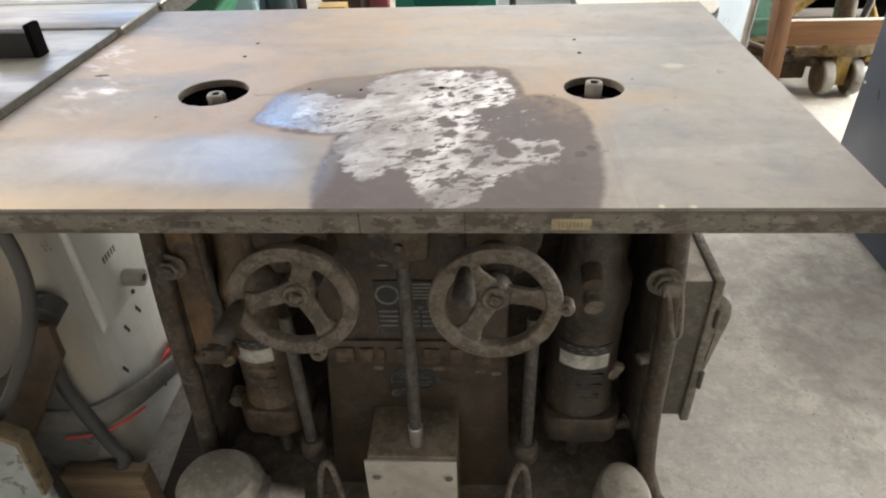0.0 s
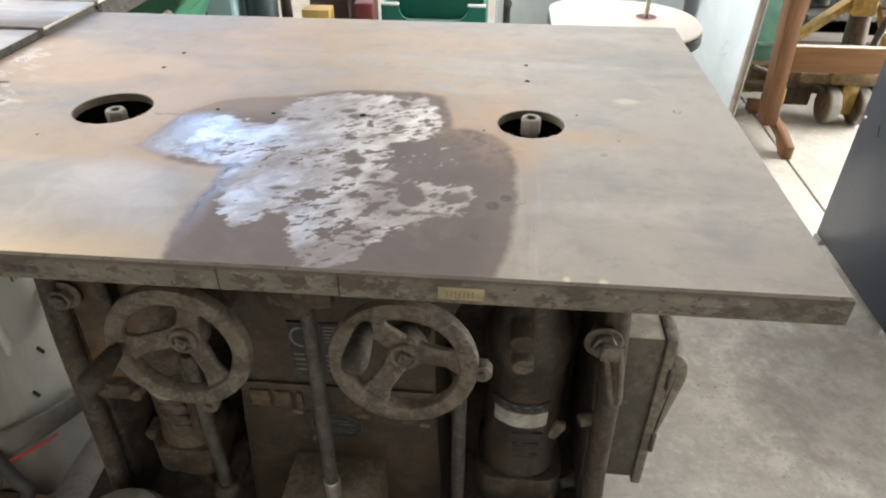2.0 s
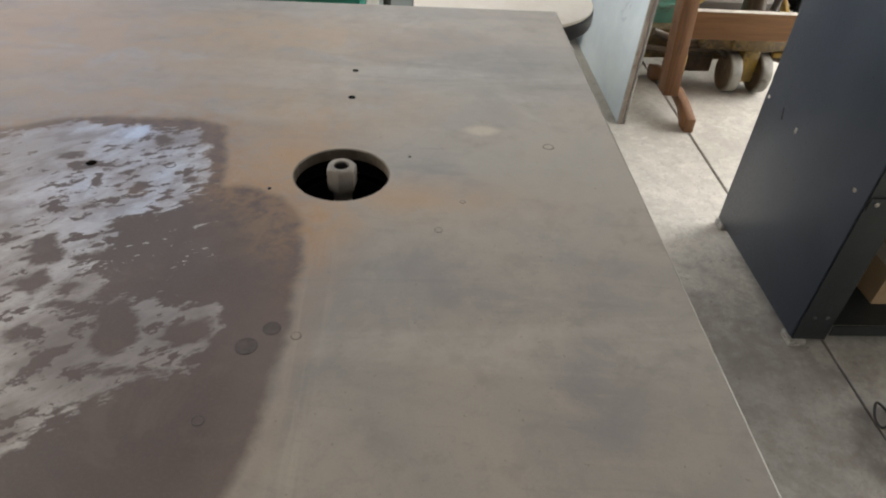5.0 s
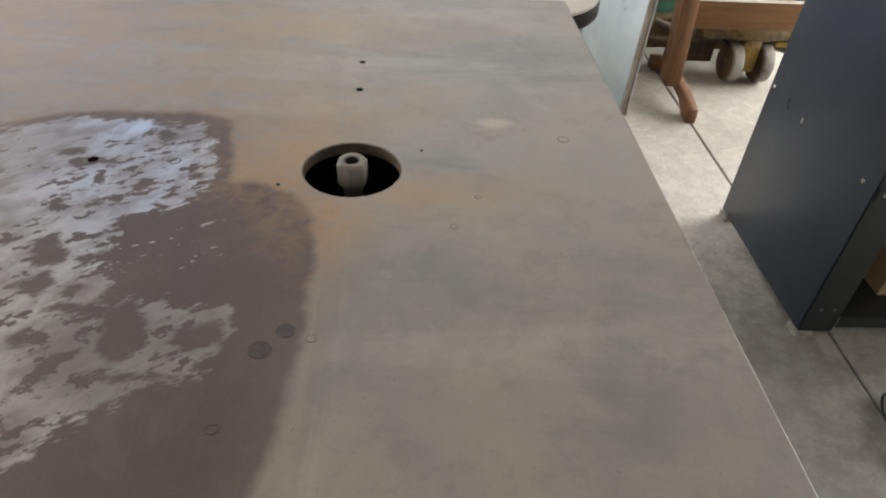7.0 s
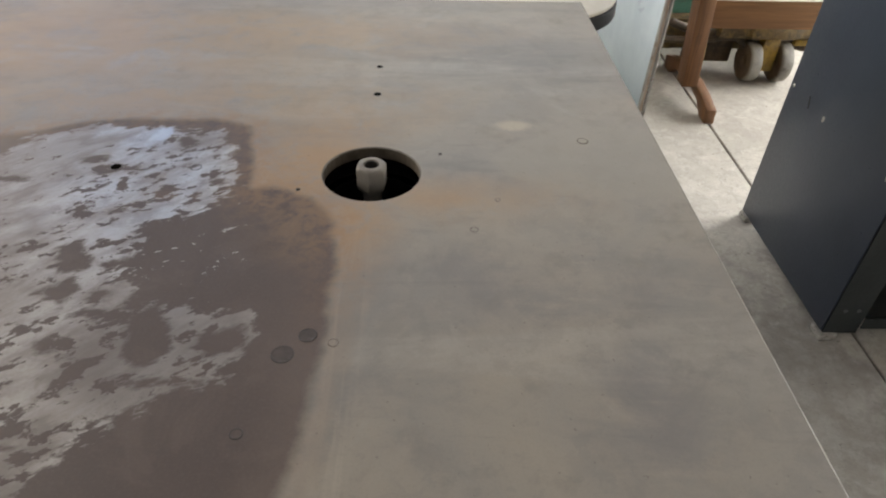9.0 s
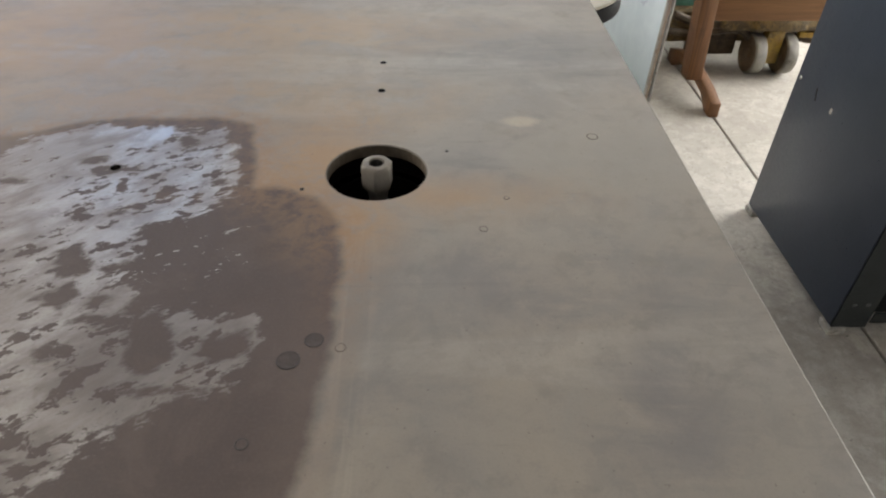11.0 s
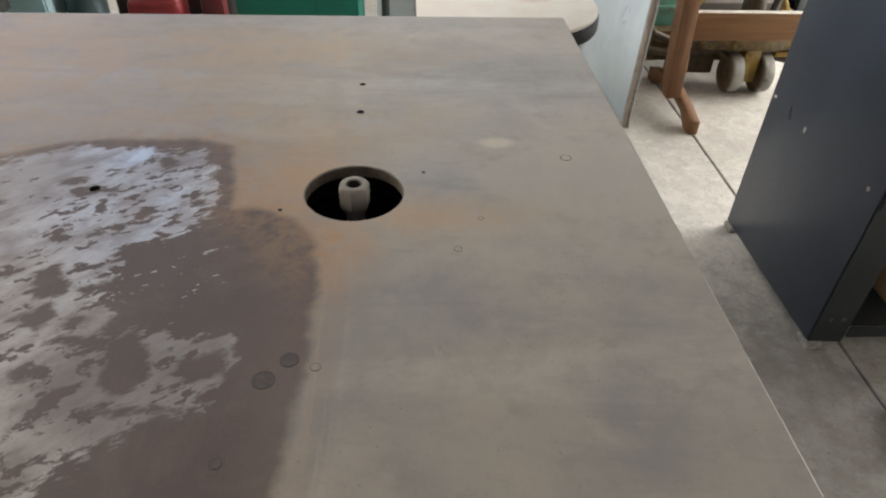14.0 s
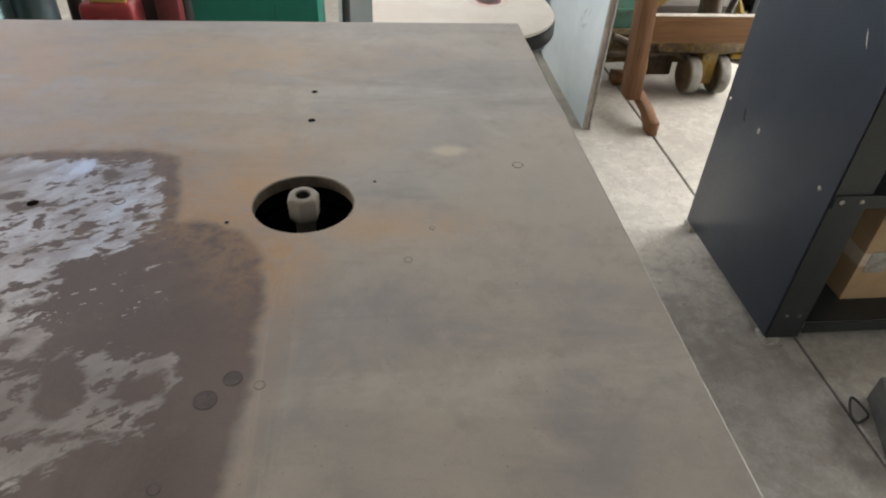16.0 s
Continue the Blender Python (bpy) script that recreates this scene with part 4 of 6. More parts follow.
def spindle(cx, cy, top_z, hole_r):
    body = part("spindle", moved(lathe([(0, 0), (0.0095, 0), (0.0095, 0.10), (0.0090, 0.112), (0.0, 0.112)], 24), Matrix.Translation((cx, cy, top_z - 0.14))), BRIGHT_STEEL, shaper, "dull steel spindle standing in the table hole")
    nut = lathe([(0.0078, 0.0490), (0.0088, 0.0513), (0.0125, 0.0515), (0.0146, 0.0508), (0.0172, 0.0485), (0.0174, 0.0465), (0.0174, 0.026), (0.0158, 0.022), (0.0108, 0.017), (0.0100, 0.0), (0.0, 0.0)], 36)
    for v in nut.verts:
        # six worn flats on the body
        if math.hypot(v.co.x, v.co.y) > 0.0150:
            a = math.degrees(math.atan2(v.co.y, v.co.x)) % 60 - 30
            flat = max(0.868, math.cos(radians(30)) / math.cos(radians(a)))
            v.co.x, v.co.y = v.co.x * min(flat, 0.985), v.co.y * min(flat, 0.985)
    nut = moved(nut, Matrix.Translation((cx, cy, top_z - 0.0515)) @ pose(0, 0, 0, 0, 0, 22))
    part("draw_nut", nut, NUT_STEEL, body, "grey dusty draw nut")
    part("nut_bore", moved(lathe([(0.0066, 0.0), (0.0066, -0.02), (0, -0.02)], 20), Matrix.Translation((cx, cy, top_z - 0.001))), BLACK, body)
    # the housing is painted black so the hole looks deep in shade
    part("quill_housing", moved(lathe([(0, 0), (hole_r + 0.004, 0), (hole_r + 0.004, 0.16), (hole_r, 0.16), (hole_r, 0.01), (0, 0.01)], 32), Matrix.Translation((cx, cy, 0.70))), BLACK_AND_SHADE, shaper, "quill housing under the table, black for the shade inside")


spindle(HOLES[0][0] + 0.002, HOLES[0][1], 0.898, HOLES[0][2])
spindle(HOLES[1][0], HOLES[1][1], 0.911, HOLES[1][2])

# base: centre column, side frames, back, foot
under(1.19)
column = part("column", slab([(-0.045, 0.935), (-0.05, 0.52), (-0.085, 0.07), (0.298, 0.07), (0.284, 0.52), (0.281, 0.935)], "y", 1.13, 1.34, 0.006), COLUMN, shaper, "dark brown greasy column")
under(1)
# unseen back added to stop light, set forward so light reaches the saw
part("added_back_panel", block(-0.46, 0.67, 1.565, 1.59, FLOOR + 0.02, 0.861, 0.004), GRIME, shaper)
part("foot", slab(round_rect(0.115, 1.54, 0.58, 0.36, 0.05), "z", FLOOR, FLOOR + 0.05, 0.008), grimy("dust_laden_foot", (0.125, 0.103, 0.074), (0.060, 0.048, 0.034), (0.09, 0.062, 0.035), (0.19, 0.165, 0.125), 0.7, 0.0, 9), shaper, "wide cast foot on the floor")
under(1.20)
for side, x in ((-1, -0.300), (1, 0.545)):
    frame_part = part("side_frame", slab([(x - 0.014, 0.940), (x + 0.014, 0.940), (x + 0.014 + side * 0.004, 0.30), (x + 0.014 + side * 0.06, 0.08), (x - 0.014 + side * 0.06, 0.08), (x - 0.014 + side * 0.004, 0.30)], "y", 1.12, 1.345, 0.004), GRIME, shaper, "dark cast side frame")
    part("front_bead", tube([(x - side * 0.015, 1.116, 0.935), (x - side * 0.012, 1.115, 0.86), (x + side * 0.004, 1.105, 0.62), (x + side * 0.010, 1.10, 0.36), (x + side * 0.03, 1.10, 0.18), (x + side * 0.075, 1.10, 0.08)], 0.018, 14), GRIME, frame_part, "rounded front flange")
# table saddle and brackets
under(1)
part("saddle", block(-0.17, 0.36, 1.20, 1.60, 0.80, 0.861, 0.006), GRIME, shaper)
under(1.14)
bracket = part("rod_bracket", slab([(0.060, 0.921), (0.158, 0.921), (0.156, 0.765), (0.128, 0.760), (0.122, 0.745), (0.102, 0.745), (0.096, 0.760), (0.066, 0.765)], "y", 1.060, 1.135, 0.004), GRIME, shaper, "cast bracket under the table edge")
part("bracket_ear", slab([(0.168, 0.921), (0.225, 0.921), (0.215, 0.815), (0.200, 0.800), (0.180, 0.800), (0.170, 0.815)], "y", 1.07, 1.13, 0.004), GRIME, shaper)
rod = part("locking_rod", bar((0.114, 1.078, 0.80), (0.112, 1.078, 0.335), 0.0115), DARK_STEEL, shaper, "upright grey steel rod")
part("ferrule", bar((0.112, 1.078, 0.362), (0.112, 1.078, 0.310), 0.0145, 0.013), BRIGHT_STEEL, rod, "bright ferrule")
part("set_screw", bar((0.112, 1.052, 0.790), (0.112, 1.062, 0.790), 0.006, n=12), DARK_STEEL, bracket)
box_part = part("rod_box", block(0.018, 0.190, 1.045, 1.17, 0.05, 0.312, 0.006), ROD_BOX, shaper, "dusty brown box at the column's foot")
plate = part("box_plate", block(0.012, 0.190, 1.038, 1.046, 0.05, 0.304, 0.004), GREY_BOX, box_part, "pale bolted front plate")
for x in (0.034, 0.174):
    sleeve = part("screw_recess", moved(ring([(0.0085, 0.0), (0.0085, 0.002), (0.0120, 0.002), (0.0125, 0.0)], 20), Matrix.Translation((x, 1.038, 0.258)) @ pose(0, 0, 0, 90, 0, 0)), GREY_BOX, plate)
    part("screw_head", bar((x, 1.0385, 0.258), (x, 1.0365, 0.258), 0.0085, n=18), CAST_DUST, sleeve)

# plates on the column: data plate, raised maker's bar, emblem
under(1.19)
data = part("data_plate", block(0.052, 0.158, 1.1265, 1.131, 0.555, 0.672, 0.0008, 1), LABEL_BLACK, column, "black etched data plate")
part("seal", moved(ring([(0.0175, 0), (0.0175, 0.0012), (0.0215, 0.0012), (0.0215, 0)], 28), Matrix.Translation((0.075, 1.1265, 0.642)) @ pose(0, 0, 0, 90, 0, 0)), PLATE_TEXT, data)
for i in range(5):
    part("print_line", block(0.108, 0.154, 1.1258, 1.1266, 0.6635 - i * 0.0075, 0.6665 - i * 0.0075, 0), PLATE_TEXT, data)
for row in range(4):
    for x0, x1 in ((0.057, 0.090), (0.108, 0.128), (0.133, 0.153)):
        part("print_line", block(x0, x1, 1.1258, 1.1266, 0.603 - row * 0.011, 0.6065 - row * 0.011, 0), PLATE_TEXT, data)
for x0 in (0.062, 0.098):
    part("paint_chip", slab([(x0, 0.7030), (x0 + 0.012, 0.7045), (x0 + 0.020, 0.7020), (x0 + 0.010, 0.7005)], "y", 1.1288, 1.1304, 0), LABEL_WHITE, column)
name_bar = part("maker_bar", block(-0.046, 0.280, 1.1235, 1.131, 0.472, 0.536, 0.003), COLUMN, column, "grimy raised casting strip")
for x0, w in ((-0.030, 0.034), (0.014, 0.026), (0.050, 0.010), (0.080, 0.026), (0.132, 0.028), (0.180, 0.024), (0.226, 0.030)):
    part("raised_mark", slab(round_rect(x0 + w / 2, 0.503, w / 2, 0.018, 0.002), "y", 1.1190, 1.1240, 0.0012), RAISED_RUST, name_bar)
emblem = part("emblem", slab([(0.11 + 0.046 * math.cos(radians(15 * i)), 0.432 + 0.030 * math.sin(radians(15 * i))) for i in range(24)], "y", 1.1288, 1.1303, 0.0006), LABEL_BLACK, column, "worn blue-black oval decal")
DECAL = surface("faded_green_decal_print", (0.085, 0.095, 0.082), (0.035, 0.036, 0.032), 0.5, 0.0, 60, (0.022, 0.019, 0.016), 0.5, 80)
part("decal_border", moved(ring([(0.043, 0.0), (0.043, 0.0006), (0.046, 0.0006), (0.046, 0.0)], 32), Matrix.Translation((0.11, 1.1288, 0.432)) @ pose(0, 0, 0, 90, 0, 0) @ Matrix.Diagonal((1, 0.65, 1, 1))), DECAL, emblem)
for z, w in ((0.447, 0.022), (0.439, 0.031), (0.427, 0.033), (0.419, 0.026)):
    part("decal_print", block(0.11 - w, 0.11 + w, 1.1282, 1.1290, z - 0.002, z + 0.002, 0), DECAL, emblem)
part("paint_chip", slab([(0.062, 0.392), (0.066, 0.403), (0.076, 0.407), (0.084, 0.401), (0.098, 0.400), (0.100, 0.395), (0.084, 0.393), (0.076, 0.386), (0.067, 0.386)], "y", 1.1292, 1.1306, 0), DECAL, column)
for x0, z0, w in ((0.035, 0.462, 0.018), (0.145, 0.462, 0.024), (0.225, 0.455, 0.020), (0.255, 0.450, 0.018)):
    part("paint_chip", slab(round_rect(x0 + w / 2, z0, w / 2, 0.0045, 0.003), "y", 1.1292, 1.1308, 0), CAST_DUST, column)


def handwheel(cx, cy, cz, radius, tilt, spokes, handle_at, lug_at):
    """A dished three-spoked cast wheel that faces the front."""
    face = Matrix.Translation((cx, cy, cz)) @ pose(0, 0, 0, 90 + tilt, 0, 0) @ Matrix.Diagonal((radius / 0.1165, radius / 0.1165, 1, 1))
    rim = [(0.0860, -0.006), (0.0885, -0.011), (0.0960, -0.0145), (0.1060, -0.0145), (0.1140, -0.010), (0.1165, 0.0), (0.1140, 0.010), (0.1060, 0.0145), (0.0960, 0.0145), (0.0885, 0.011), (0.0860, 0.006)]
    wheel = part("handwheel", moved(ring(rim, 56), face), CAST_DUST, shaper, "dusty cast-iron handwheel with three spokes")
    for a in spokes:
        u = [(0.014, -0.022), (0.040, -0.0185), (0.070, -0.0175), (0.087, -0.025), (0.094, -0.030), (0.094, 0.030), (0.087, 0.025), (0.070, 0.0175), (0.040, 0.0185), (0.014, 0.022)]
        part("spoke", moved(slab(u, "z", -0.006, 0.006, 0.005), face @ pose(0, 0, -0.033, 0, 0, a) @ pose(0, 0, 0, 0, -20, 0)), CAST_DUST, wheel)
    set_back = face @ pose(0, 0, -0.032)
    part("hub", moved(lathe([(0, -0.02), (0.029, -0.02), (0.032, -0.012), (0.032, 0.008), (0.028, 0.015), (0.0235, 0.016), (0.0235, 0.022), (0.0215, 0.024), (0.0165, 0.024), (0.0150, 0.021), (0.0, 0.021)], 32), set_back), CAST_DUST, wheel)
    part("hub_nut", moved(lathe([(0, 0), (0.0130, 0), (0.0130, 0.005), (0.0115, 0.007), (0, 0.007)], 4), set_back @ pose(0, 0, 0.023, 0, 0, 20)), CAST_DUST, wheel)
    part("hub_screw", moved(lathe([(0, 0), (0.005, 0), (0.005, 0.003), (0, 0.003)], 16), set_back @ pose(0, 0, 0.029)), DARK_STEEL, wheel)
    hx, hz = 0.092 * math.cos(radians(handle_at)), 0.092 * math.sin(radians(handle_at))
    grip = lathe([(0, 0), (0.0085, 0), (0.0085, 0.012), (0.0125, 0.016), (0.0155, 0.035), (0.0185, 0.070), (0.0190, 0.085), (0.0160, 0.097), (0.0100, 0.102), (0, 0.102)], 24)
    part("handle", moved(grip, face @ pose(hx, hz, 0.008)), GRIME, wheel, "dark turned handle")
    lx, lz = 0.121 * math.cos(radians(lug_at)), 0.121 * math.sin(radians(lug_at))
    lug = part("clamp_lug", moved(lathe([(0, -0.011), (0.014, -0.011), (0.0155, -0.008), (0.0155, 0.008), (0.014, 0.011), (0, 0.011)], 24), face @ pose(lx, lz, 0)), CAST_DUST, wheel)
    part("lug_screw", moved(lathe([(0, 0), (0.006, 0), (0.006, 0.004), (0, 0.004)], 14), face @ pose(lx, lz, 0.011)), DARK_STEEL, lug)
    # shaft and boss behind it
    part("wheel_shaft", bar((cx, cy + 0.04, cz), (cx, 1.30, cz), 0.014), DARK_STEEL, shaper)
    part("shaft_boss", bar((cx, cy + 0.075, cz), (cx, 1.32, cz), 0.036, 0.048), GRIME, shaper, "cast boss behind the wheel")


under(1)
handwheel(-0.088, 1.122, 0.632, 0.1150, -3, (70, 186, 308), 178, 284)
handwheel(0.260, 1.128, 0.624, 0.1160, -4, (5, 126, 236), 124, -3)

# slide housings above the bosses, lift rods and their lower bearings
under(1.08)
for x, w in ((-0.10, 0.072), (0.275, 0.072)):
    part("slide_housing", slab([(x - w, 0.80), (x + w, 0.80), (x + w * 0.9, 0.70), (x + w * 0.5, 0.64), (x - w * 0.5, 0.64), (x - w * 0.9, 0.70)], "y", 1.185, 1.36, 0.008), GRIME, shaper, "dark slide housing")
under(1.09)
for x in (-0.128, 0.332):
    lift = part("lift_rod", bar((x, 1.165, 0.56), (x, 1.165, 0.19), 0.0125), DARK_STEEL, shaper, "upright steel lift rod")
    part("rod_bearing", moved(lathe([(0, 0), (0.020, 0), (0.026, 0.012), (0.026, 0.045), (0.018, 0.056), (0, 0.056)], 24), Matrix.Translation((x, 1.165, 0.155))), GRIME, lift)
    part("bearing_arm", block(x - 0.016, x + 0.016, 1.165, 1.30, 0.165, 0.195, 0.005), GRIME, shaper)


def motor(cx, cy, r, paint):
    """An upright motor hung under the spindle."""
    body = part("motor", moved(lathe([(0, 0.13), (r * 0.8, 0.13), (r * 0.98, 0.15), (r, 0.17), (r, 0.25), (r * 0.94, 0.26), (r * 0.94, 0.50), (r, 0.51), (r, 0.57), (r * 0.8, 0.60), (r * 0.72, 0.70), (0, 0.70)], 40), Matrix.Translation((cx, cy, 0))), paint, shaper, "greasy upright motor")
    for z, h, m, span in ((0.428, 0.020, LABEL_BLACK, 44), (0.395, 0.036, LABEL_WHITE, 40)):
        curve = [(r * k * math.cos(radians(-97 + d)), r * k * math.sin(radians(-97 + d))) for k, ds in ((0.972, range(-span, span + 1, 8)), (0.935, range(span, -span - 1, -8))) for d in ds]
        part("label", moved(slab(curve, "z", z - h / 2, z + h / 2, 0), Matrix.Translation((cx, cy, 0))), m, body, "dirty white paper label" if m is LABEL_WHITE else "black printed label")
    for row in range(2):
        for i in range(4):
            a = radians(-122 + i * 17 + row * 5)
            part("label_print", moved(block(-0.0045, 0.0045, -0.0006, 0.0006, -0.0013, 0.0013, 0), Matrix.Translation((cx + r * 0.976 * math.cos(a), cy + r * 0.976 * math.sin(a), 0.432 - row * 0.008)) @ pose(0, 0, 0, 0, 0, math.degrees(a) + 90)), PLATE_TEXT, body)
    for i in range(3):
        part("cast_rib", moved(block(-0.028 + i * 0.004, 0.028 - i * 0.002, -0.0015, 0.004, -0.006, 0.006, 0.0012), Matrix.Translation((cx + 0.006, cy - r * 0.93, 0.355 - i * 0.030))), paint, body)
    part("end_bell", moved(slab(round_rect(0, 0, r * 1.08, r * 1.08, r * 0.5), "z", 0.16, 0.235, 0.006), Matrix.Translation((cx, cy, 0))), paint, body, "square end bell")
    part("motor_shaft", bar((cx, cy - 0.02, 0.135), (cx, cy - 0.02, 0.05), 0.014), DARK_STEEL, body)
    part("lifting_lug", moved(block(-0.012, 0.012, -0.010, 0.010, -0.022, 0.022, 0.007), Matrix.Translation((cx + (0.062 if cx > 0 else -0.075), cy - 0.046, 0.347 if cx > 0 else 0.375)) @ pose(0, 0, 0, 0, 28 if cx > 0 else -25, 0)), CAST_DUST, body)
    return body


under(1.07)
motor(-0.232, 1.285, 0.066, MOTOR_BROWN)
motor(0.452, 1.290, 0.078, MOTOR)
# oil fitting beside the right wheel
under(1.06)
fitting = part("oil_fitting", bar((0.432, 1.21, 0.640), (0.432, 1.17, 0.628), 0.020, 0.019), GRIME, shaper, "stubby oil fitting")
part("fitting_cap", bar((0.434, 1.185, 0.590), (0.436, 1.160, 0.586), 0.019, 0.018), CAST_DUST, fitting)
part("fitting_neck", bar((0.432, 1.20, 0.635), (0.434, 1.18, 0.590), 0.013), GRIME, fitting)
under(1.15)
part("cast_cheek", slab([(0.385, 0.78), (0.515, 0.78), (0.510, 0.76), (0.475, 0.72), (0.43, 0.69), (0.385, 0.69)], "y", 1.24, 1.34, 0.006), GRIME, shaper)
part("guide_casting", slab([(-0.285, 0.78), (-0.215, 0.78), (-0.205, 0.62), (-0.225, 0.47), (-0.275, 0.47)], "y", 1.20, 1.34, 0.008), RUST_CAST, shaper, "rusty brown guide casting")
part("guide_arm", block(-0.285, -0.243, 1.13, 1.22, 0.470, 0.500, 0.008), GRIME, shaper)


under(1)
for y, z in ((1.30, 0.338), (1.38, 0.030)):
    part("frame_bolt", joined(bar((0.612, y, z), (0.572, y - 0.012, z - 0.004), 0.0145, 0.0135, n=18), bar((0.612, y, z), (0.598, y - 0.004, z), 0.020, n=18)), CAST_DUST, shaper)
strip = part("guide_strip", slab([(-0.374, 0.80), (-0.314, 0.80), (-0.318, 0.36), (-0.392, 0.33)], "y", 1.285, 1.305, 0.004), RUST_CAST, shaper, "rusty brown flat guide strip")
part("strip_foot", block(-0.392, -0.300, 1.265, 1.33, 0.325, 0.352, 0.008), RUST_CAST, strip)
part("strip_edge", bar((-0.312, 1.288, 0.80), (-0.316, 1.288, 0.36), 0.010, n=12), GRIME, strip)


def clamp_bolt(x, y, z, r=0.012):
    b = part("clamp_bolt", bar((x, y + 0.03, z), (x, y - 0.022, z), r), DARK_STEEL, shaper)
    part("washer", bar((x, y + 0.002, z), (x, y - 0.003, z), r * 2.1, n=28), CAST_DUST, b)
    part("nut", hex_nut((x, y - 0.004, z), (0, -1, 0), r * 1.5, 0.011), CAST_DUST, b)
    return b


under(1.21)
clamp_bolt(-0.272, 1.098, 0.722)
clamp_bolt(-0.262, 1.110, 0.520, 0.010)
lever_bolt = clamp_bolt(0.522, 1.085, 0.706, 0.013)
lever = tube([(0.518, 1.062, 0.715), (0.526, 1.056, 0.690), (0.538, 1.050, 0.632), (0.542, 1.049, 0.622), (0.550, 1.049, 0.626), (0.548, 1.052, 0.660), (0.541, 1.060, 0.708)], 0.0042, 10, closed=True)
part("clamp_lever", joined(lever, block(0.514, 0.545, 1.056, 1.066, 0.695, 0.720, 0.003)), CAST_DUST, lever_bolt, "looped steel clamp lever")
for x, y, z in ((-0.265, 1.16, 0.33),):
    part("frame_bolt", bar((x, y + 0.03, z), (x, y - 0.004, z), 0.017, 0.015), CAST_DUST, shaper)

# switch box on the side frame
under(1.18)
switch = part("switch_box", block(0.572, 0.662, 1.20, 1.45, 0.262, 0.615, 0.005), BOX_PAINT, shaper, "brown-grey steel switch box")
part("box_flange", block(0.650, 0.668, 1.192, 1.458, 0.252, 0.622, 0.004), FLANGE, switch, "paler dusty flange")
part("box_cover", slab([(0.666, 0.572), (0.684, 0.570), (0.698, 0.558), (0.706, 0.540), (0.709, 0.518), (0.706, 0.492), (0.684, 0.36), (0.666, 0.30)], "y", 1.215, 1.44, 0.012), FLANGE, switch, "bulged cover")
# dusty top, painted paler for the door's light falling on it
part("lit_box_dust", block(0.575, 0.648, 1.203, 1.447, 0.6125, 0.6165, 0.001), LIGHTENED_DUST, switch, "grey dust on the box top, lightened for the daylight on it")
for z in (0.56, 0.40):
    part("hinge", bar((0.668, 1.190, z), (0.668, 1.190, z - 0.045), 0.005, n=10), BOX_PAINT, switch)
part("conduit_block", block(0.60, 0.66, 1.46, 1.56, 0.50, 0.80, 0.006), RUST_CAST, shaper)


# rounded pale treadles and their wire loops
def treadle(cx, cy, top_z, hx, lean):
    dome = moved(lathe([(0, 0.10), (0.050, 0.0985), (0.078, 0.092), (0.094, 0.072), (0.101, 0.03), (0.102, -0.05), (0, -0.05)], 36), Matrix.Translation((cx, cy, top_z - 0.10)) @ Matrix.Diagonal((hx / 0.10, 0.85, 1, 1)))
    t = part("treadle", dome, PEDAL, shaper, "smooth pale worn treadle casting")
    if lean:
        part("treadle_arm", tube([(cx + 0.04, cy, top_z - 0.065), (cx + 0.10, cy, top_z - 0.080), (cx + 0.150, cy + 0.01, top_z - 0.105)], 0.032, 14), PEDAL, t)
        part("treadle_clip", block(cx + 0.085, cx + 0.100, cy - 0.034, cy + 0.02, top_z - 0.070, top_z - 0.028, 0.003), BRIGHT_STEEL, t)
    part("treadle_post", block(cx - 0.05, cx + 0.05, cy - 0.05, cy + 0.05, 0.0, top_z - 0.12, 0.006), GRIME, t)


under(1.133)
treadle(-0.290, 1.045, 0.246, 0.092, 1)
treadle(0.522, 1.060, 0.208, 0.058, 0)
for x in (-0.075, 0.318):
    part("wire_loop", tube([(x - 0.030, 1.08, 0.04), (x - 0.024, 1.08, 0.16), (x - 0.008, 1.08, 0.235), (x + 0.006, 1.08, 0.232), (x + 0.016, 1.08, 0.16), (x + 0.024, 1.08, 0.04)], 0.007, 10), CAST_DUST, shaper, "bent wire loop")


# ---- table saw beside the shaper ----
under(1)
saw = thing("table_saw", (-0.95, 1.5, FLOOR), "pale grey cabinet table saw with a ground iron top", "machine")
part("main_top", block(-2.0, -0.606, 0.80, 1.752, 0.862, 0.914, 0.0012), SAW_TOP, saw, "ground iron top, streaked")
# thin dark olive strips set over the sides of the tops
for y0, y1, x1 in ((0.802, 1.750, -0.6035), (1.760, 1.964, -0.5935), (1.973, 2.418, -0.5875)):
    part("top_side", block(x1 - 0.002, x1, y0, y1, 0.8625, 0.9125, 0), SAW_EDGE, saw, "dark olive edge strip")
part("sliding_top", block(-2.0, -0.596, 1.758, 1.966, 0.875, 0.918, 0.0012), SAW_TOP, saw)
part("rear_top", block(-2.0, -0.590, 1.971, 2.42, 0.875, 0.918, 0.0012), SAW_TOP, saw)
part("edge_screw", bar((-0.592, 1.963, 0.905), (-0.586, 1.963, 0.905), 0.005, n=12), BLACK, saw)
rail = part("fence_bar", block(-1.9, -0.692, 1.562, 1.596, 0.914, 0.966, 0.004), BLACK, saw, "dark steel fence bar")
part("end_plate", block(-0.692, -0.678, 1.560, 1.598, 0.914, 0.982, 0.003), BLACK_AND_SHADE, rail, "black end plate")
part("plate_hole", bar((-0.735, 1.563, 0.945), (-0.735, 1.5605, 0.945), 0.009, n=16), BLACK, rail)
under(1.133)
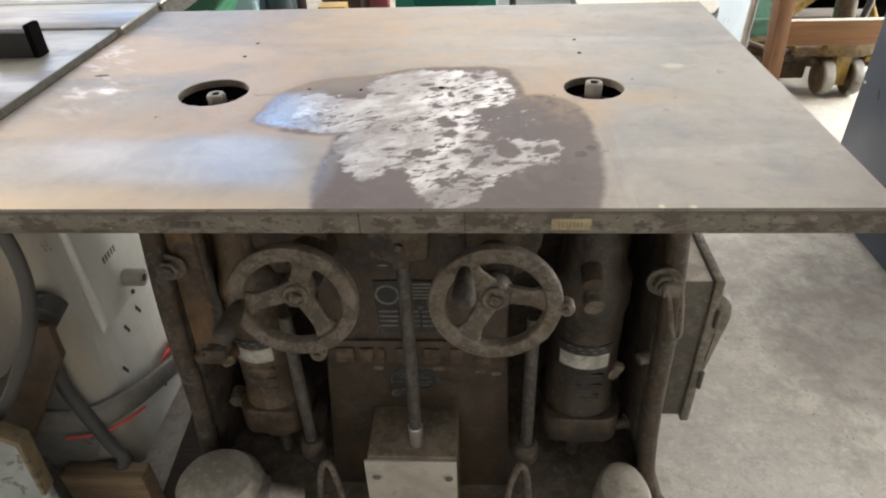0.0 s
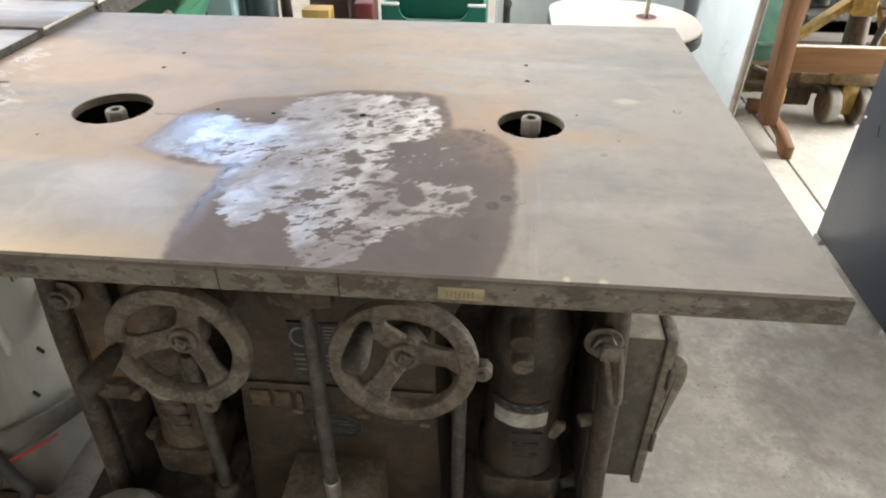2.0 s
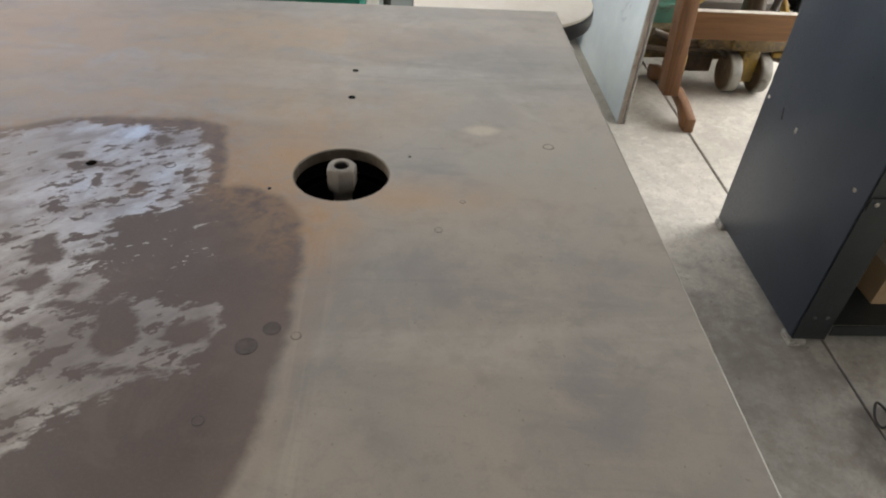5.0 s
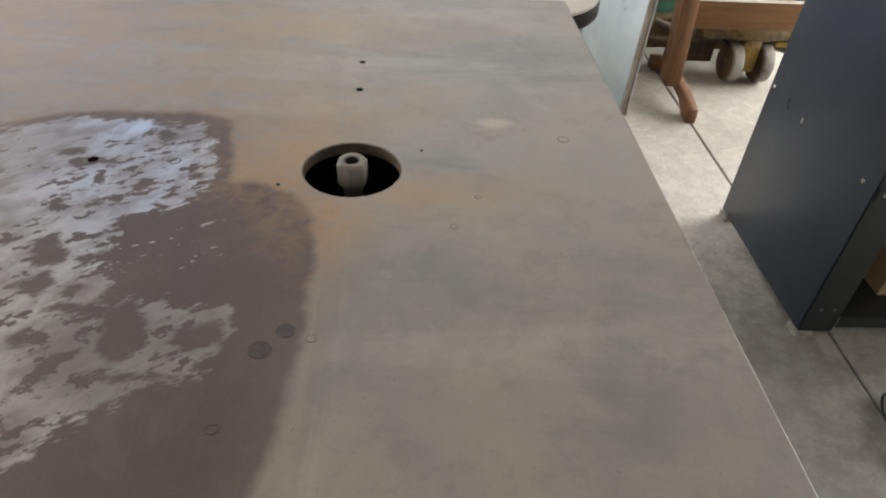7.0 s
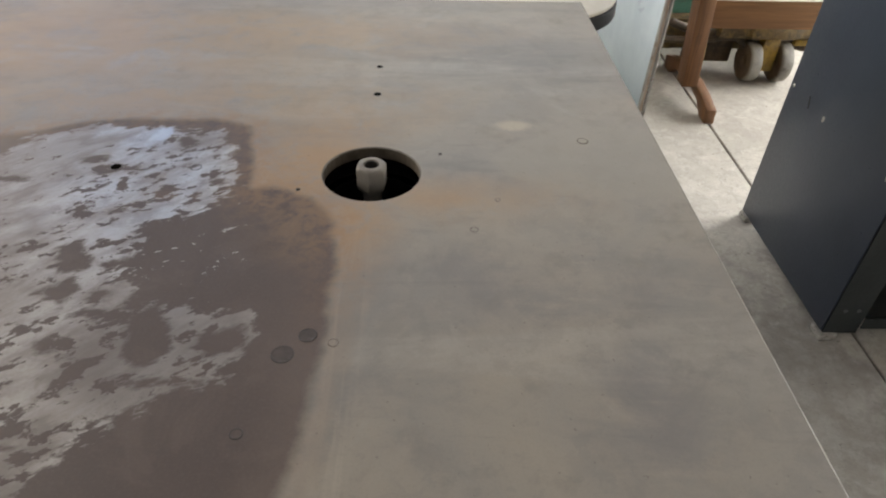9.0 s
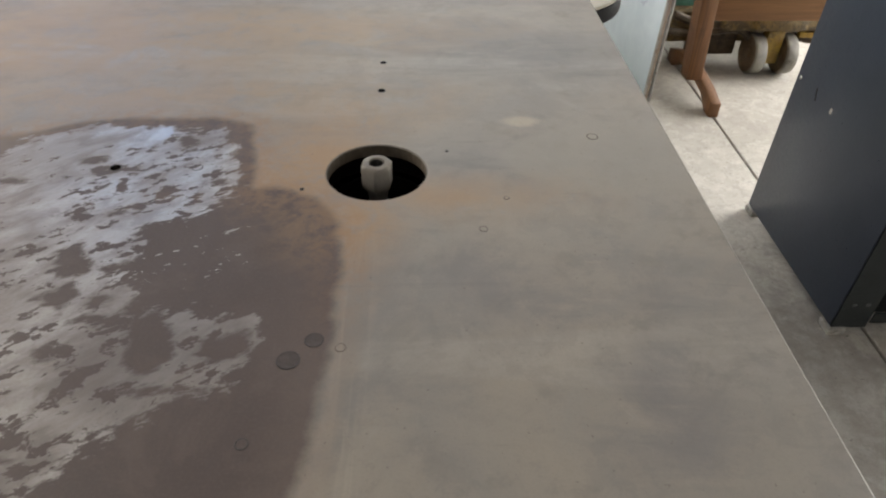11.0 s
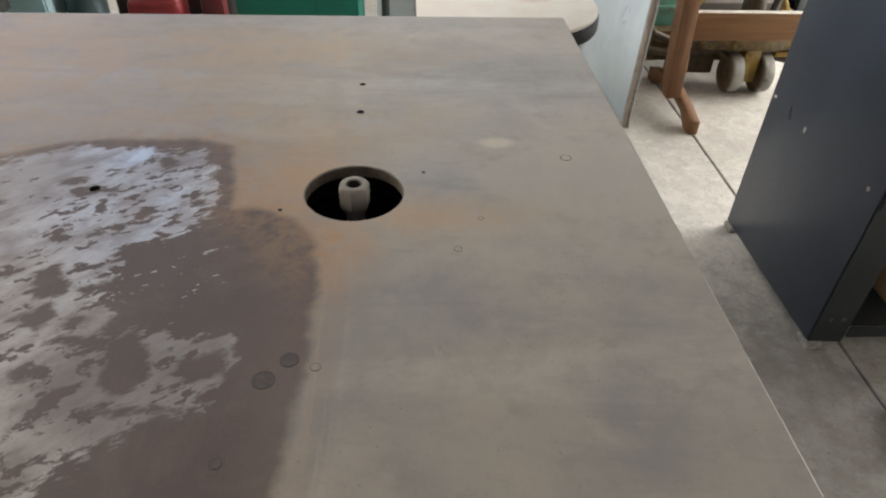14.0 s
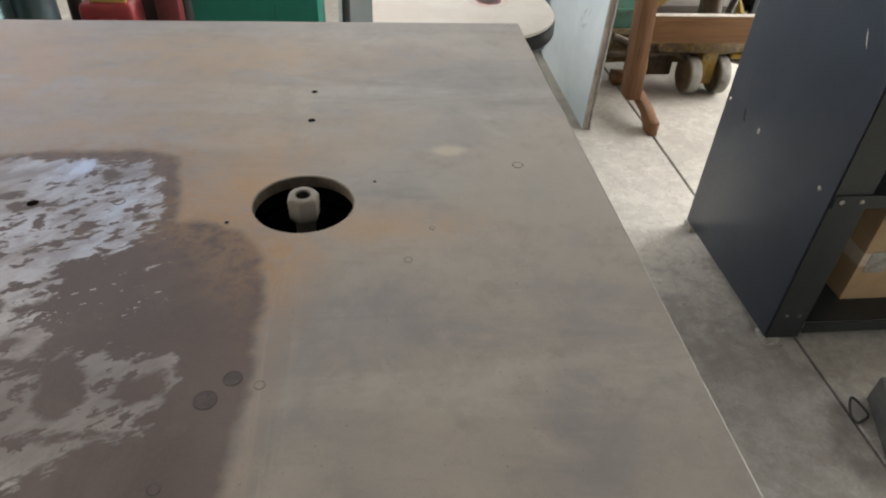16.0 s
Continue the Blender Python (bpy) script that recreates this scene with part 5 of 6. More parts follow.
cabinet = part("cabinet", slab(round_rect(-0.90, 1.475, 0.36, 0.345, 0.062, 8), "z", 0.10, 0.919, 0.004), SAW_FRONT_SHADED, saw, "pale grey painted steel cabinet, scuffed")
door = part("cabinet_door", block(-0.543, -0.532, 1.225, 1.62, 0.455, 0.83, 0.004), SAW_PAINT, cabinet)
part("door_lip", bar((-0.531, 1.228, 0.47), (-0.531, 1.228, 0.83), 0.008, n=12), SAW_PAINT, door)
part("knob", bar((-0.532, 1.348, 0.505), (-0.490, 1.348, 0.505), 0.019), GREY_BOX, door, "round grey knob")
part("knob_socket", bar((-0.490, 1.348, 0.505), (-0.4885, 1.348, 0.505), 0.008, n=14), BLACK, door)
part("door_screw", bar((-0.532, 1.352, 0.462), (-0.527, 1.352, 0.462), 0.006, n=12), DARK_STEEL, door)
for i in range(5):
    part("label_bar", block(-0.532, -0.5312, 1.300 + i * 0.011, 1.306 + i * 0.011, 0.575, 0.590, 0), STRAP, door)
for y, z in ((1.30, 0.40), (1.36, 0.405), (1.245, 0.33), (1.205, 0.265), (1.40, 0.20), (1.35, 0.175), (1.43, 0.225)):
    part("vent_slot", moved(block(-0.541, -0.5385, -0.0035, 0.0035, -0.013, 0.013, 0), Matrix.Translation((0, y, z)) @ pose(0, 0, 0, 25, 0, 0)), BLACK, cabinet)
solo("flat_hose", tube([(-0.86, 1.115, 0.315), (-0.70, 1.115, 0.315), (-0.61, 1.118, 0.310), (-0.548, 1.145, 0.303), (-0.520, 1.20, 0.287), (-0.516, 1.28, 0.252), (-0.515, 1.38, 0.212), (-0.515, 1.52, 0.150)], 0.032, 14, flat=0.5), STRAP, "grey flattened hose drawn round the saw cabinet", "hose")
solo("red_string", tube([(-0.62, 1.104, 0.272), (-0.555, 1.122, 0.268), (-0.522, 1.17, 0.258), (-0.512, 1.22, 0.240)], 0.0030, 8), RED_LINE, "thin bright red line along the hose", "string")
solo("red_tag", slab([(1.34, 0.262), (1.46, 0.262), (1.46, 0.215)], "x", -0.520, -0.516, 0.0005), RED_LINE, "bright red triangular tag on the hose", "tag")
under(1)
solo("black_cable", tube([(-0.652, 1.250, 0.540), (-0.658, 1.232, 0.500), (-0.665, 1.225, 0.440), (-0.676, 1.225, 0.366), (-0.680, 1.225, 0.285), (-0.660, 1.225, 0.180), (-0.640, 1.225, 0.092), (-0.624, 1.225, 0.052), (-0.645, 1.225, 0.012), (-0.702, 1.225, -0.008), (-0.76, 1.225, 0.0)], 0.0155, 12), RUBBER, "black rubber cable hanging down the cabinet", "cable")
solo("cable_gland", joined(bar((-0.655, 1.275, 0.500), (-0.656, 1.222, 0.480), 0.030, 0.026), bar((-0.658, 1.228, 0.492), (-0.664, 1.224, 0.440), 0.026, 0.018), bar((-0.655, 1.262, 0.515), (-0.655, 1.230, 0.500), 0.036, 0.034)), RUBBER, "black rubber cable gland on the saw cabinet", "gland")
solo("black_hose", tube([(-0.56, 1.10, 0.862), (-0.535, 1.10, 0.800), (-0.530, 1.10, 0.728), (-0.543, 1.10, 0.654), (-0.575, 1.10, 0.575), (-0.627, 1.10, 0.487), (-0.72, 1.10, 0.359), (-0.84, 1.10, 0.25)], 0.0125, 12), RUBBER, "thick black hose curving beside the saw", "hose")
solo("timber_block", block(-0.78, -0.575, 1.19, 1.237, FLOOR, 0.018, 0.004), ROUGH_WOOD, "sawn timber block under the saw cabinet", "wood block")
solo("dark_plank", moved(block(-0.035, 0.035, -0.30, 0.30, 0, 0.05, 0.004), Matrix.Translation((-0.575, 1.50, FLOOR)) @ pose(0, 0, 0, 0, 0, 4)), DARK_WOOD, "dark timber plank on the floor beside the saw", "plank")
under(1.133)
solo("timber_block", block(-1.25, -0.95, 1.10, 1.35, 0.0, 0.098, 0.004), ROUGH_WOOD, "sawn timber block under the saw cabinet", "wood block")
solo("timber_block", block(-1.25, -0.56, 1.60, 1.80, 0.0, 0.098, 0.004), ROUGH_WOOD, "sawn timber block under the saw cabinet", "wood block")
under(1)
solo("brown_board", slab([(-0.752, 0.376), (-0.633, 0.515), (-0.601, 0.522), (-0.605, 0.435), (-0.788, 0.150), (-0.86, FLOOR), (-0.96, FLOOR), (-0.86, 0.30)], "y", 1.172, 1.190, 0.003), BROWN_BOARD, "dark brown stained board leaning by the saw", "board")
# stands in for the cabinet's plinth, outlined to fit the camera's view
solo("plinth_sheet", slab([(-0.720, 0.30), (-0.690, 0.27), (-0.668, 0.10), (-0.735, -0.03), (-0.80, FLOOR), (-0.95, FLOOR), (-0.873, 0.072)], "y", 1.236, 1.244, 0.002), surface("smeared_grey_sheet", (0.15, 0.147, 0.135), (0.10, 0.095, 0.085), 0.5, 0.1, 9, (0.045, 0.040, 0.034), 0.56, 22), "smeared pale grey sheet standing in for the saw cabinet's plinth", "sheet")
tray = thing("metal_tray", (-0.80, 1.05, FLOOR), "scuffed pale metal tray with a yellowed rim on the floor", "tray")
part("tray_side", slab([(-0.90, 0.36), (-0.690, 0.358), (-0.658, 0.338), (-0.668, FLOOR), (-0.90, FLOOR)], "y", 1.04, 1.06, 0.006), TRAY_PAINT, tray)
part("tray_rim", slab([(-0.90, 0.375), (-0.69, 0.373), (-0.648, 0.346), (-0.660, 0.18), (-0.670, 0.18), (-0.660, 0.336), (-0.692, 0.358), (-0.90, 0.36)], "y", 1.03, 1.065, 0.003), YELLOW_RIM, tray, "yellowed rim")


# ---- along the back ----
scale_from_eye((0.30, 0.40, 1.35), 1.1333)
green = thing("green_machine", (-1.06, 2.42, 0), "old chipped green-painted machine with a sloping end", "machine")
part("green_head", slab([(-1.45, 0.70), (-0.63, 0.70), (-0.59, 0.775), (-0.507, 0.862), (-0.512, 0.985), (-1.45, 0.985)], "y", 2.25, 2.60, 0.012), GREEN_MACHINE, green)
part("green_base", block(-1.40, -0.72, 2.28, 2.57, 0.17, 0.70, 0.010), GREEN_MACHINE, green)
part("green_foot", block(-1.44, -0.68, 2.26, 2.59, 0.0, 0.17, 0.012), GREEN_MACHINE, green)
for x in (-0.56, -0.66, -0.78):
    part("head_bolt", bar((x, 2.252, 0.885), (x, 2.240, 0.885), 0.012, n=12), DARK_STEEL, green)
part("oil_cup", bar((-0.575, 2.252, 0.812), (-0.568, 2.215, 0.804), 0.013, 0.016), LABEL_WHITE, green, "white plastic cap")
solo("motor_guard", joined(moved(lathe([(0, 0), (0.074, 0), (0.074, 0.035), (0.064, 0.058), (0.037, 0.074), (0, 0.078)], 32), Matrix.Translation((-0.744, 2.72, 0.629))), bar((-0.744, 2.72, 0.0), (-0.744, 2.72, 0.634), 0.05, 0.045), block(-0.82, -0.665, 2.64, 2.79, 0, 0.03, 0.006)), BLACK, "black domed guard on a round post", "guard")
blue = thing("steel_cupboard", (-0.78, 3.0, 0), "pale blue-grey steel cupboard", "cupboard")
part("carcass", block(-0.94, -0.625, 2.85, 3.25, 0.0, 0.95, 0.006), PALE_BLUE, blue)
part("cupboard_door", block(-0.935, -0.785, 2.842, 2.850, 0.03, 0.93, 0.003), PALE_BLUE, blue)
part("cupboard_door", block(-0.780, -0.630, 2.842, 2.850, 0.03, 0.93, 0.003), PALE_BLUE, blue)
solo("steel_drum", moved(lathe([(0, 0), (0.062, 0), (0.065, 0.008), (0.062, 0.016), (0.062, 0.30), (0.065, 0.31), (0.062, 0.32), (0.062, 0.76), (0.065, 0.77), (0.058, 0.775), (0, 0.765)], 36), Matrix.Translation((-0.553, 2.95, 0))), surface("dark_blue_grey_drum", (0.055, 0.080, 0.088), (0.035, 0.050, 0.056), 0.4, 0.3, 8), "dark blue-grey steel drum", "drum")
# dark bottles and clutter, drawn as one dark mesh of blocks and posts
solo("dark_clutter", joined(block(-0.50, -0.22, 3.40, 3.62, 0.0, 0.66, 0.02), bar((-0.545, 3.22, 0.0), (-0.545, 3.22, 0.70), 0.030, 0.022), bar((-0.575, 3.30, 0.0), (-0.575, 3.30, 0.66), 0.026, 0.018), bar((-0.255, 3.30, 0.0), (-0.255, 3.30, 0.62), 0.045, 0.040), block(-0.60, -0.22, 3.20, 3.62, 0.0, 0.04, 0.006)), surface("dark_red_brown_clutter", (0.050, 0.022, 0.020), (0.030, 0.020, 0.018), 0.5), "dark bottles and clutter as plain red-brown blocks and posts", "machine")
case = thing("red_tool_case", (-0.40, 3.12, 0), "faded red tool case standing on end", "tool case")
part("case_body", block(-0.480, -0.300, 3.06, 3.185, 0.0, 0.548, 0.022, 4), RED, case)
part("case_latch", block(-0.42, -0.36, 3.052, 3.062, 0.480, 0.505, 0.004), RED, case)
solo("yellow_box", block(-0.440, -0.325, 3.08, 3.16, 0.548, 0.606, 0.003), YELLOW_BLOCK, "small yellow box on the red case", "box")
solo("red_stand", joined(block(-0.205, -0.130, 2.99, 3.05, 0.0, 0.66, 0.008), block(-0.22, -0.125, 2.96, 3.065, 0.0, 0.03, 0.006)), surface("deep_red_paint", (0.16, 0.022, 0.024), (0.11, 0.016, 0.018), 0.45), "deep red upright stand", "stand")


def teal_bin():
    """A bin with a rounded hand opening in its front."""
    b = thing("teal_bin", (0.145, 3.25, 0), "teal green plastic bin with a rounded front opening", "bin")
    x0, x1, y0, y1, z1 = -0.112, 0.306, 3.08, 3.42, 0.632
    hole = round_rect(0.096, 0.660, 0.137, 0.082, 0.045, 6)
    bm = bmesh.new()
    lower = [p for p in hole if p[1] <= 0.632]
    lower.sort(key=lambda q: q[0])
    for y in (y0, y0 + 0.012):
        verts = [bm.verts.new((x0, y, z1)), bm.verts.new((x0, y, 0.0)), bm.verts.new((x1, y, 0.0)), bm.verts.new((x1, y, z1)), bm.verts.new((lower[-1][0], y, z1))]
        verts += [bm.verts.new((u, y, v)) for u, v in reversed(lower)] + [bm.verts.new((lower[0][0], y, z1))]
        bm.faces.new(verts)
    fs = list(bm.faces)
    n = len(fs[0].verts)
    a, c = list(fs[0].verts), list(fs[1].verts)
    for i in range(n):
        bm.faces.new((a[i], a[(i + 1) % n], c[(i + 1) % n], c[i]))
    part("bin_front", bm, TEAL, b, smooth=False)
    part("bin_side", block(x0, x0 + 0.012, y0 + 0.012, y1, 0, z1, 0.002), TEAL, b)
    part("bin_side", block(x1 - 0.012, x1, y0 + 0.012, y1, 0, z1, 0.002), TEAL, b)
    part("bin_back", block(x0, x1, y1, y1 + 0.012, 0, z1, 0.002), TEAL, b)
    part("bin_floor", block(x0 + 0.012, x1 - 0.012, y0 + 0.012, y1, 0.0, 0.02, 0), BLACK, b)
    # dark block fills the bin behind its opening
    part("bin_fill", block(x0 + 0.02, x1 - 0.02, y0 + 0.03, y1 - 0.02, 0.02, 0.50, 0.01), surface("dark_teal_fill", (0.010, 0.030, 0.028), (0.014, 0.020, 0.020), 0.6), b, "dark block filling the bin")
    for xa, xb in ((x0, lower[0][0]), (lower[-1][0], x1)):
        part("bin_rim", block(xa, xb, y0 - 0.006, y0 + 0.02, z1, z1 + 0.008, 0.002), WHITE_BODY, b, "pale rim")
    part("bin_seam", block(0.160, 0.163, y0 - 0.0015, y0 + 0.001, 0.3, 0.552, 0), surface("teal_shadow_line", (0.008, 0.10, 0.072), (0.007, 0.08, 0.06), 0.5), b)


teal_bin()
# pale block with doors, added to fill a pale area behind the sander
pale = thing("pale_filler", (0.75, 4.2, 0), "pale grey filler block with doors, added at the back", "cabinet")
part("carcass", block(0.33, 1.30, 4.0, 4.5, 0.0, 1.1, 0.006), surface("pale_grey_steel", (0.50, 0.55, 0.57), (0.44, 0.49, 0.51), 0.45), pale)
part("cabinet_door", block(0.34, 0.81, 3.992, 4.0, 0.05, 1.08, 0.003), surface("pale_grey_door", (0.52, 0.57, 0.58), (0.47, 0.51, 0.53), 0.45), pale)
part("cabinet_door", block(0.82, 1.29, 3.992, 4.0, 0.05, 1.08, 0.003), surface("pale_grey_door_two", (0.52, 0.57, 0.58), (0.47, 0.51, 0.53), 0.45), pale)
solo("hanging_lever", joined(bar((0.39, 3.30, 0.70), (0.392, 3.30, 0.60), 0.008), moved(lathe([(0, -0.018), (0.012, -0.014), (0.018, 0), (0.012, 0.014), (0, 0.018)], 20), Matrix.Translation((0.395, 3.30, 0.59))), bar((0.39, 3.30, 0.70), (0.39, 3.42, 0.72), 0.010), bar((0.39, 3.42, 0.0), (0.39, 3.42, 0.74), 0.016), block(0.34, 0.44, 3.37, 3.47, 0, 0.02, 0.004)), RUBBER, "black ball-ended lever on a thin post", "lever")

# spindle sander
under(1)
sander = thing("spindle_sander", (0.716, 2.285, FLOOR), "white spindle sander with a rounded black-edged top", "machine")
outline = [a if a[0] < 0.716 else b for a, b in zip(round_rect(0.716, 2.285, 0.200, 0.205, 0.095, 10), round_rect(0.716, 2.285, 0.200, 0.205, 0.185, 10))]
part("sander_top", slab(outline, "z", 0.812, 0.820, 0.003), WHITE_TOP, sander, "dusty white work surface")
part("sander_edge", slab([(0.716 + (u - 0.716) * 1.014, 2.285 + (v - 2.285) * 1.010) for u, v in outline], "z", 0.780, 0.811, 0.004), RUBBER_EDGE, sander, "black moulded edge")
part("sander_body", slab(round_rect(0.716, 2.295, 0.11, 0.13, 0.03), "z", FLOOR + 0.03, 0.780, 0.004), WHITE_BODY, sander)
part("sander_foot", slab(round_rect(0.716, 2.295, 0.16, 0.16, 0.03), "z", FLOOR, FLOOR + 0.03, 0.004), RUBBER, sander)
part("sanding_spindle", bar((0.779, 2.320, 0.80), (0.779, 2.320, 1.08), 0.0065), BRIGHT_STEEL, sander, "bright steel spindle")
part("throat_ring", moved(ring([(0.024, 0.0), (0.024, 0.0012), (0.029, 0.0012), (0.029, 0.0)], 32), Matrix.Translation((0.779, 2.320, 0.8201))), DULL_RED, sander, "red ring round the spindle")
# pinkish glow round the throat, painted as a flat tinted ring
part("pink_glow", moved(ring([(0.0292, 0.0), (0.0292, 0.0004), (0.046, 0.0004), (0.047, 0.0)], 32), Matrix.Translation((0.779, 2.320, 0.8200))), surface("pink_glow_tint", (0.72, 0.56, 0.52), (0.72, 0.64, 0.58), 0.5, 0.0, 30), sander, "pink glow painted on the white top")
part("throat", moved(lathe([(0, 0.0006), (0.024, 0.0006), (0.024, -0.001)], 28), Matrix.Translation((0.779, 2.320, 0.8202))), surface("dark_maroon_throat", (0.060, 0.010, 0.014), (0.035, 0.008, 0.010), 0.6), sander)

# white panel on edge
scale_from_eye((0.49, 0.81, 1.29), 1.1395)
panel = thing("white_panel", (1.40, 4.1, 0), "tall scuffed white board standing on its edge", "panel")
lean = Matrix.Translation((1.40, 3.24, 0)) @ pose(0, 0, 0, 0, 1.4, 0) @ Matrix.Translation((-1.40, -3.24, 0))
part("board", moved(block(1.384, 1.408, 3.24, 5.0, 0.0, 1.95, 0.002), lean), [PANEL_FACE], panel)
part("edge_strip", moved(block(1.3845, 1.3925, 3.232, 3.24, 0.0, 1.95, 0.001), lean), PANEL_TRIM, panel, "pale edge strip")
part("edge_core", moved(block(1.3935, 1.4045, 3.234, 3.24, 0.0, 1.95, 0.001), lean), PANEL_EDGE, panel, "brown raw core")
part("back_skin", moved(block(1.409, 1.417, 3.231, 5.0, 0.0, 1.95, 0.001), lean), PANEL_TRIM, panel)

for y0, z0, dy, dz in ((3.515, 0.345, -0.075, 0.030), (3.535, 0.365, -0.050, 0.040), (3.505, 0.405, -0.045, 0.026), (3.450, 0.410, -0.030, 0.035)):
    part("blue_smear", moved(slab([(y0, z0), (y0 + dy * 0.5, z0 - dz * 0.2), (y0 + dy, z0 + dz * 0.8), (y0 + dy * 0.9, z0 + dz), (y0 + dy * 0.4, z0 + dz * 0.35)], "x", 1.3832, 1.3845, 0), lean), PEN_BLUE, panel, "faded blue smear")

# wooden trestle
trestle = thing("wooden_trestle", (2.1, 3.42, 0), "orange-stained wooden trestle with arched feet", "trestle")
for dx in (0.0, 1.12):
    lx = Matrix.Translation((dx, 0, 0))
    part("upright", moved(slab([(1.535, 0.90), (1.607, 0.90), (1.652, 0.085), (1.588, 0.085)], "y", 3.33, 3.41, 0.004), lx), ORANGE_LEG, trestle)
    part("trestle_foot", moved(slab([(3.17, 0.0), (3.235, 0.0), (3.30, 0.045), (3.45, 0.062), (3.60, 0.045), (3.67, 0.0), (3.74, 0.0), (3.74, 0.055), (3.64, 0.088), (3.45, 0.105), (3.27, 0.085), (3.17, 0.060)], "x", 1.648, 1.688, 0.004), lx), ORANGE_LEG, trestle)
part("cross_beam", block(1.600, 2.76, 3.345, 3.38, 0.330, 0.440, 0.003), ORANGE_WOOD, trestle, "flat cross beam")
part("beam_dust", block(1.61, 2.75, 3.346, 3.379, 0.4395, 0.4415, 0), LIGHTENED_DUST, trestle, "pale dust along the beam")
part("rest_block", slab([(1.610, 0.90), (1.70, 0.90), (1.70, 0.645), (1.645, 0.635), (1.640, 0.535), (1.610, 0.52)], "y", 3.355, 3.435, 0.004), ORANGE_LEG, trestle)
part("top_beam", block(1.45, 2.85, 3.36, 3.43, 0.90, 0.96, 0.004), ORANGE_WOOD, trestle)

# pallet jack
jack = thing("pallet_jack", (2.05, 3.75, 0), "worn yellow pallet jack with cream wheels", "pallet jack")


def jack_wheel(x0, x1, y, r):
    w = part("steer_wheel", moved(ring([(r - 0.012, 0.004), (r - 0.005, 0.004), (r, 0.009), (r, x1 - x0 - 0.006), (r - 0.004, x1 - x0), (r - 0.016, x1 - x0)], 40), Matrix.Translation((x0, y, r)) @ pose(0, 0, 0, 0, 90, 0)), TREAD, jack, "cream-treaded steering wheel")
    part("wheel_disc", moved(lathe([(0, 0.002), (0.02, 0.002), (0.022, 0.008), (r - 0.020, 0.008), (r - 0.008, 0.001), (r - 0.010, x1 - x0 - 0.004), (0, x1 - x0 - 0.004)], 36), Matrix.Translation((x0, y, r)) @ pose(0, 0, 0, 0, 90, 0)), HUB, w)


jack_wheel(1.945, 2.000, 3.60, 0.088)
jack_wheel(2.085, 2.140, 3.60, 0.088)
part("axle_yoke", joined(block(2.005, 2.080, 3.57, 3.63, 0.05, 0.20, 0.008), bar((1.95, 3.60, 0.088), (2.135, 3.60, 0.088), 0.012)), JACK_YELLOW, jack, "yellow axle yoke")
part("fork_end", block(1.70, 1.915, 3.66, 3.72, 0.055, 0.165, 0.010), JACK_BROWN, jack, "grimed brown fork end")
part("frame_strap", block(2.15, 2.40, 3.585, 3.61, 0.165, 0.190, 0.004), JACK_YELLOW, jack, "yellow frame strap")
part("pump_base", joined(block(1.80, 2.32, 3.58, 3.72, 0.195, 0.245, 0.012), block(1.93, 2.16, 3.55, 3.66, 0.20, 0.27, 0.02)), JACK_DIRTY, jack, "yellow pump base")
part("pump", bar((2.03, 3.66, 0.245), (2.01, 3.66, 0.50), 0.055, 0.045), JACK_BROWN, jack, "oily brown pump body")
part("pump_head", block(1.945, 2.045, 3.60, 3.72, 0.50, 0.60, 0.014), JACK_YELLOW, jack)
part("brace", slab([(1.70, 0.36), (1.725, 0.345), (1.97, 0.545), (1.955, 0.585)], "y", 3.63, 3.69, 0.004), JACK_YELLOW, jack)
part("brace", slab([(2.045, 0.585), (2.065, 0.545), (2.20, 0.26), (2.225, 0.27)], "y", 3.63, 3.69, 0.004), JACK_YELLOW, jack)
for x0 in (1.50, 2.16):
    fork = part("fork", block(x0, x0 + 0.16, 3.72, 4.52, 0.09, 0.15, 0.008), JACK_DIRTY, jack)
    part("load_roller", bar((x0 + 0.03, 4.40, 0.042), (x0 + 0.13, 4.40, 0.042), 0.042), TREAD, fork)
part("fork_head", block(1.50, 2.32, 3.70, 3.78, 0.10, 0.24, 0.010), JACK_DIRTY, jack)
part("tow_bar", bar((2.055, 3.60, 0.22), (2.15, 3.56, 0.95), 0.016), RUBBER, jack, "black tow bar")
part("linkage", tube([(1.52, 3.655, 0.175), (1.70, 3.64, 0.165), (1.88, 3.63, 0.185), (1.95, 3.62, 0.150)], 0.016, 10), JACK_BROWN, jack)
part("linkage", tube([(2.14, 3.62, 0.165), (2.22, 3.60, 0.150), (2.31, 3.61, 0.180)], 0.015, 10), JACK_BROWN, jack)
part("linkage", bar((1.745, 3.60, 0.165), (1.745, 3.60, 0.075), 0.018, 0.022), JACK_YELLOW, jack)
part("linkage", tube([(1.60, 3.66, 0.24), (1.75, 3.64, 0.20), (1.90, 3.64, 0.22)], 0.018, 10), JACK_BROWN, jack)
for y, z0, z1 in ((3.92, 0.15, 0.22), (4.07, 0.15, 0.25), (4.24, 0.15, 0.21)):
    solo("dark_beam", block(1.44, 2.42, y, y + 0.13, z0, z1, 0.006), DARK_WOOD, "dark timber beam lying across the pallet jack forks", "beam", "timbers on the jack")
bench = thing("dark_bench", (2.6, 4.85, 0), "low dark steel bench with a dull dusty top", "bench")
part("bench_top", block(2.18, 3.45, 4.58, 5.15, 0.215, 0.245, 0.004), BENCH_TOP, bench, "dull dark bench top")
# back and tray coloured black for the shade under the bench top
part("bench_back", block(2.18, 3.45, 5.10, 5.14, 0.0, 0.215, 0), BLACK_AND_SHADE, bench)
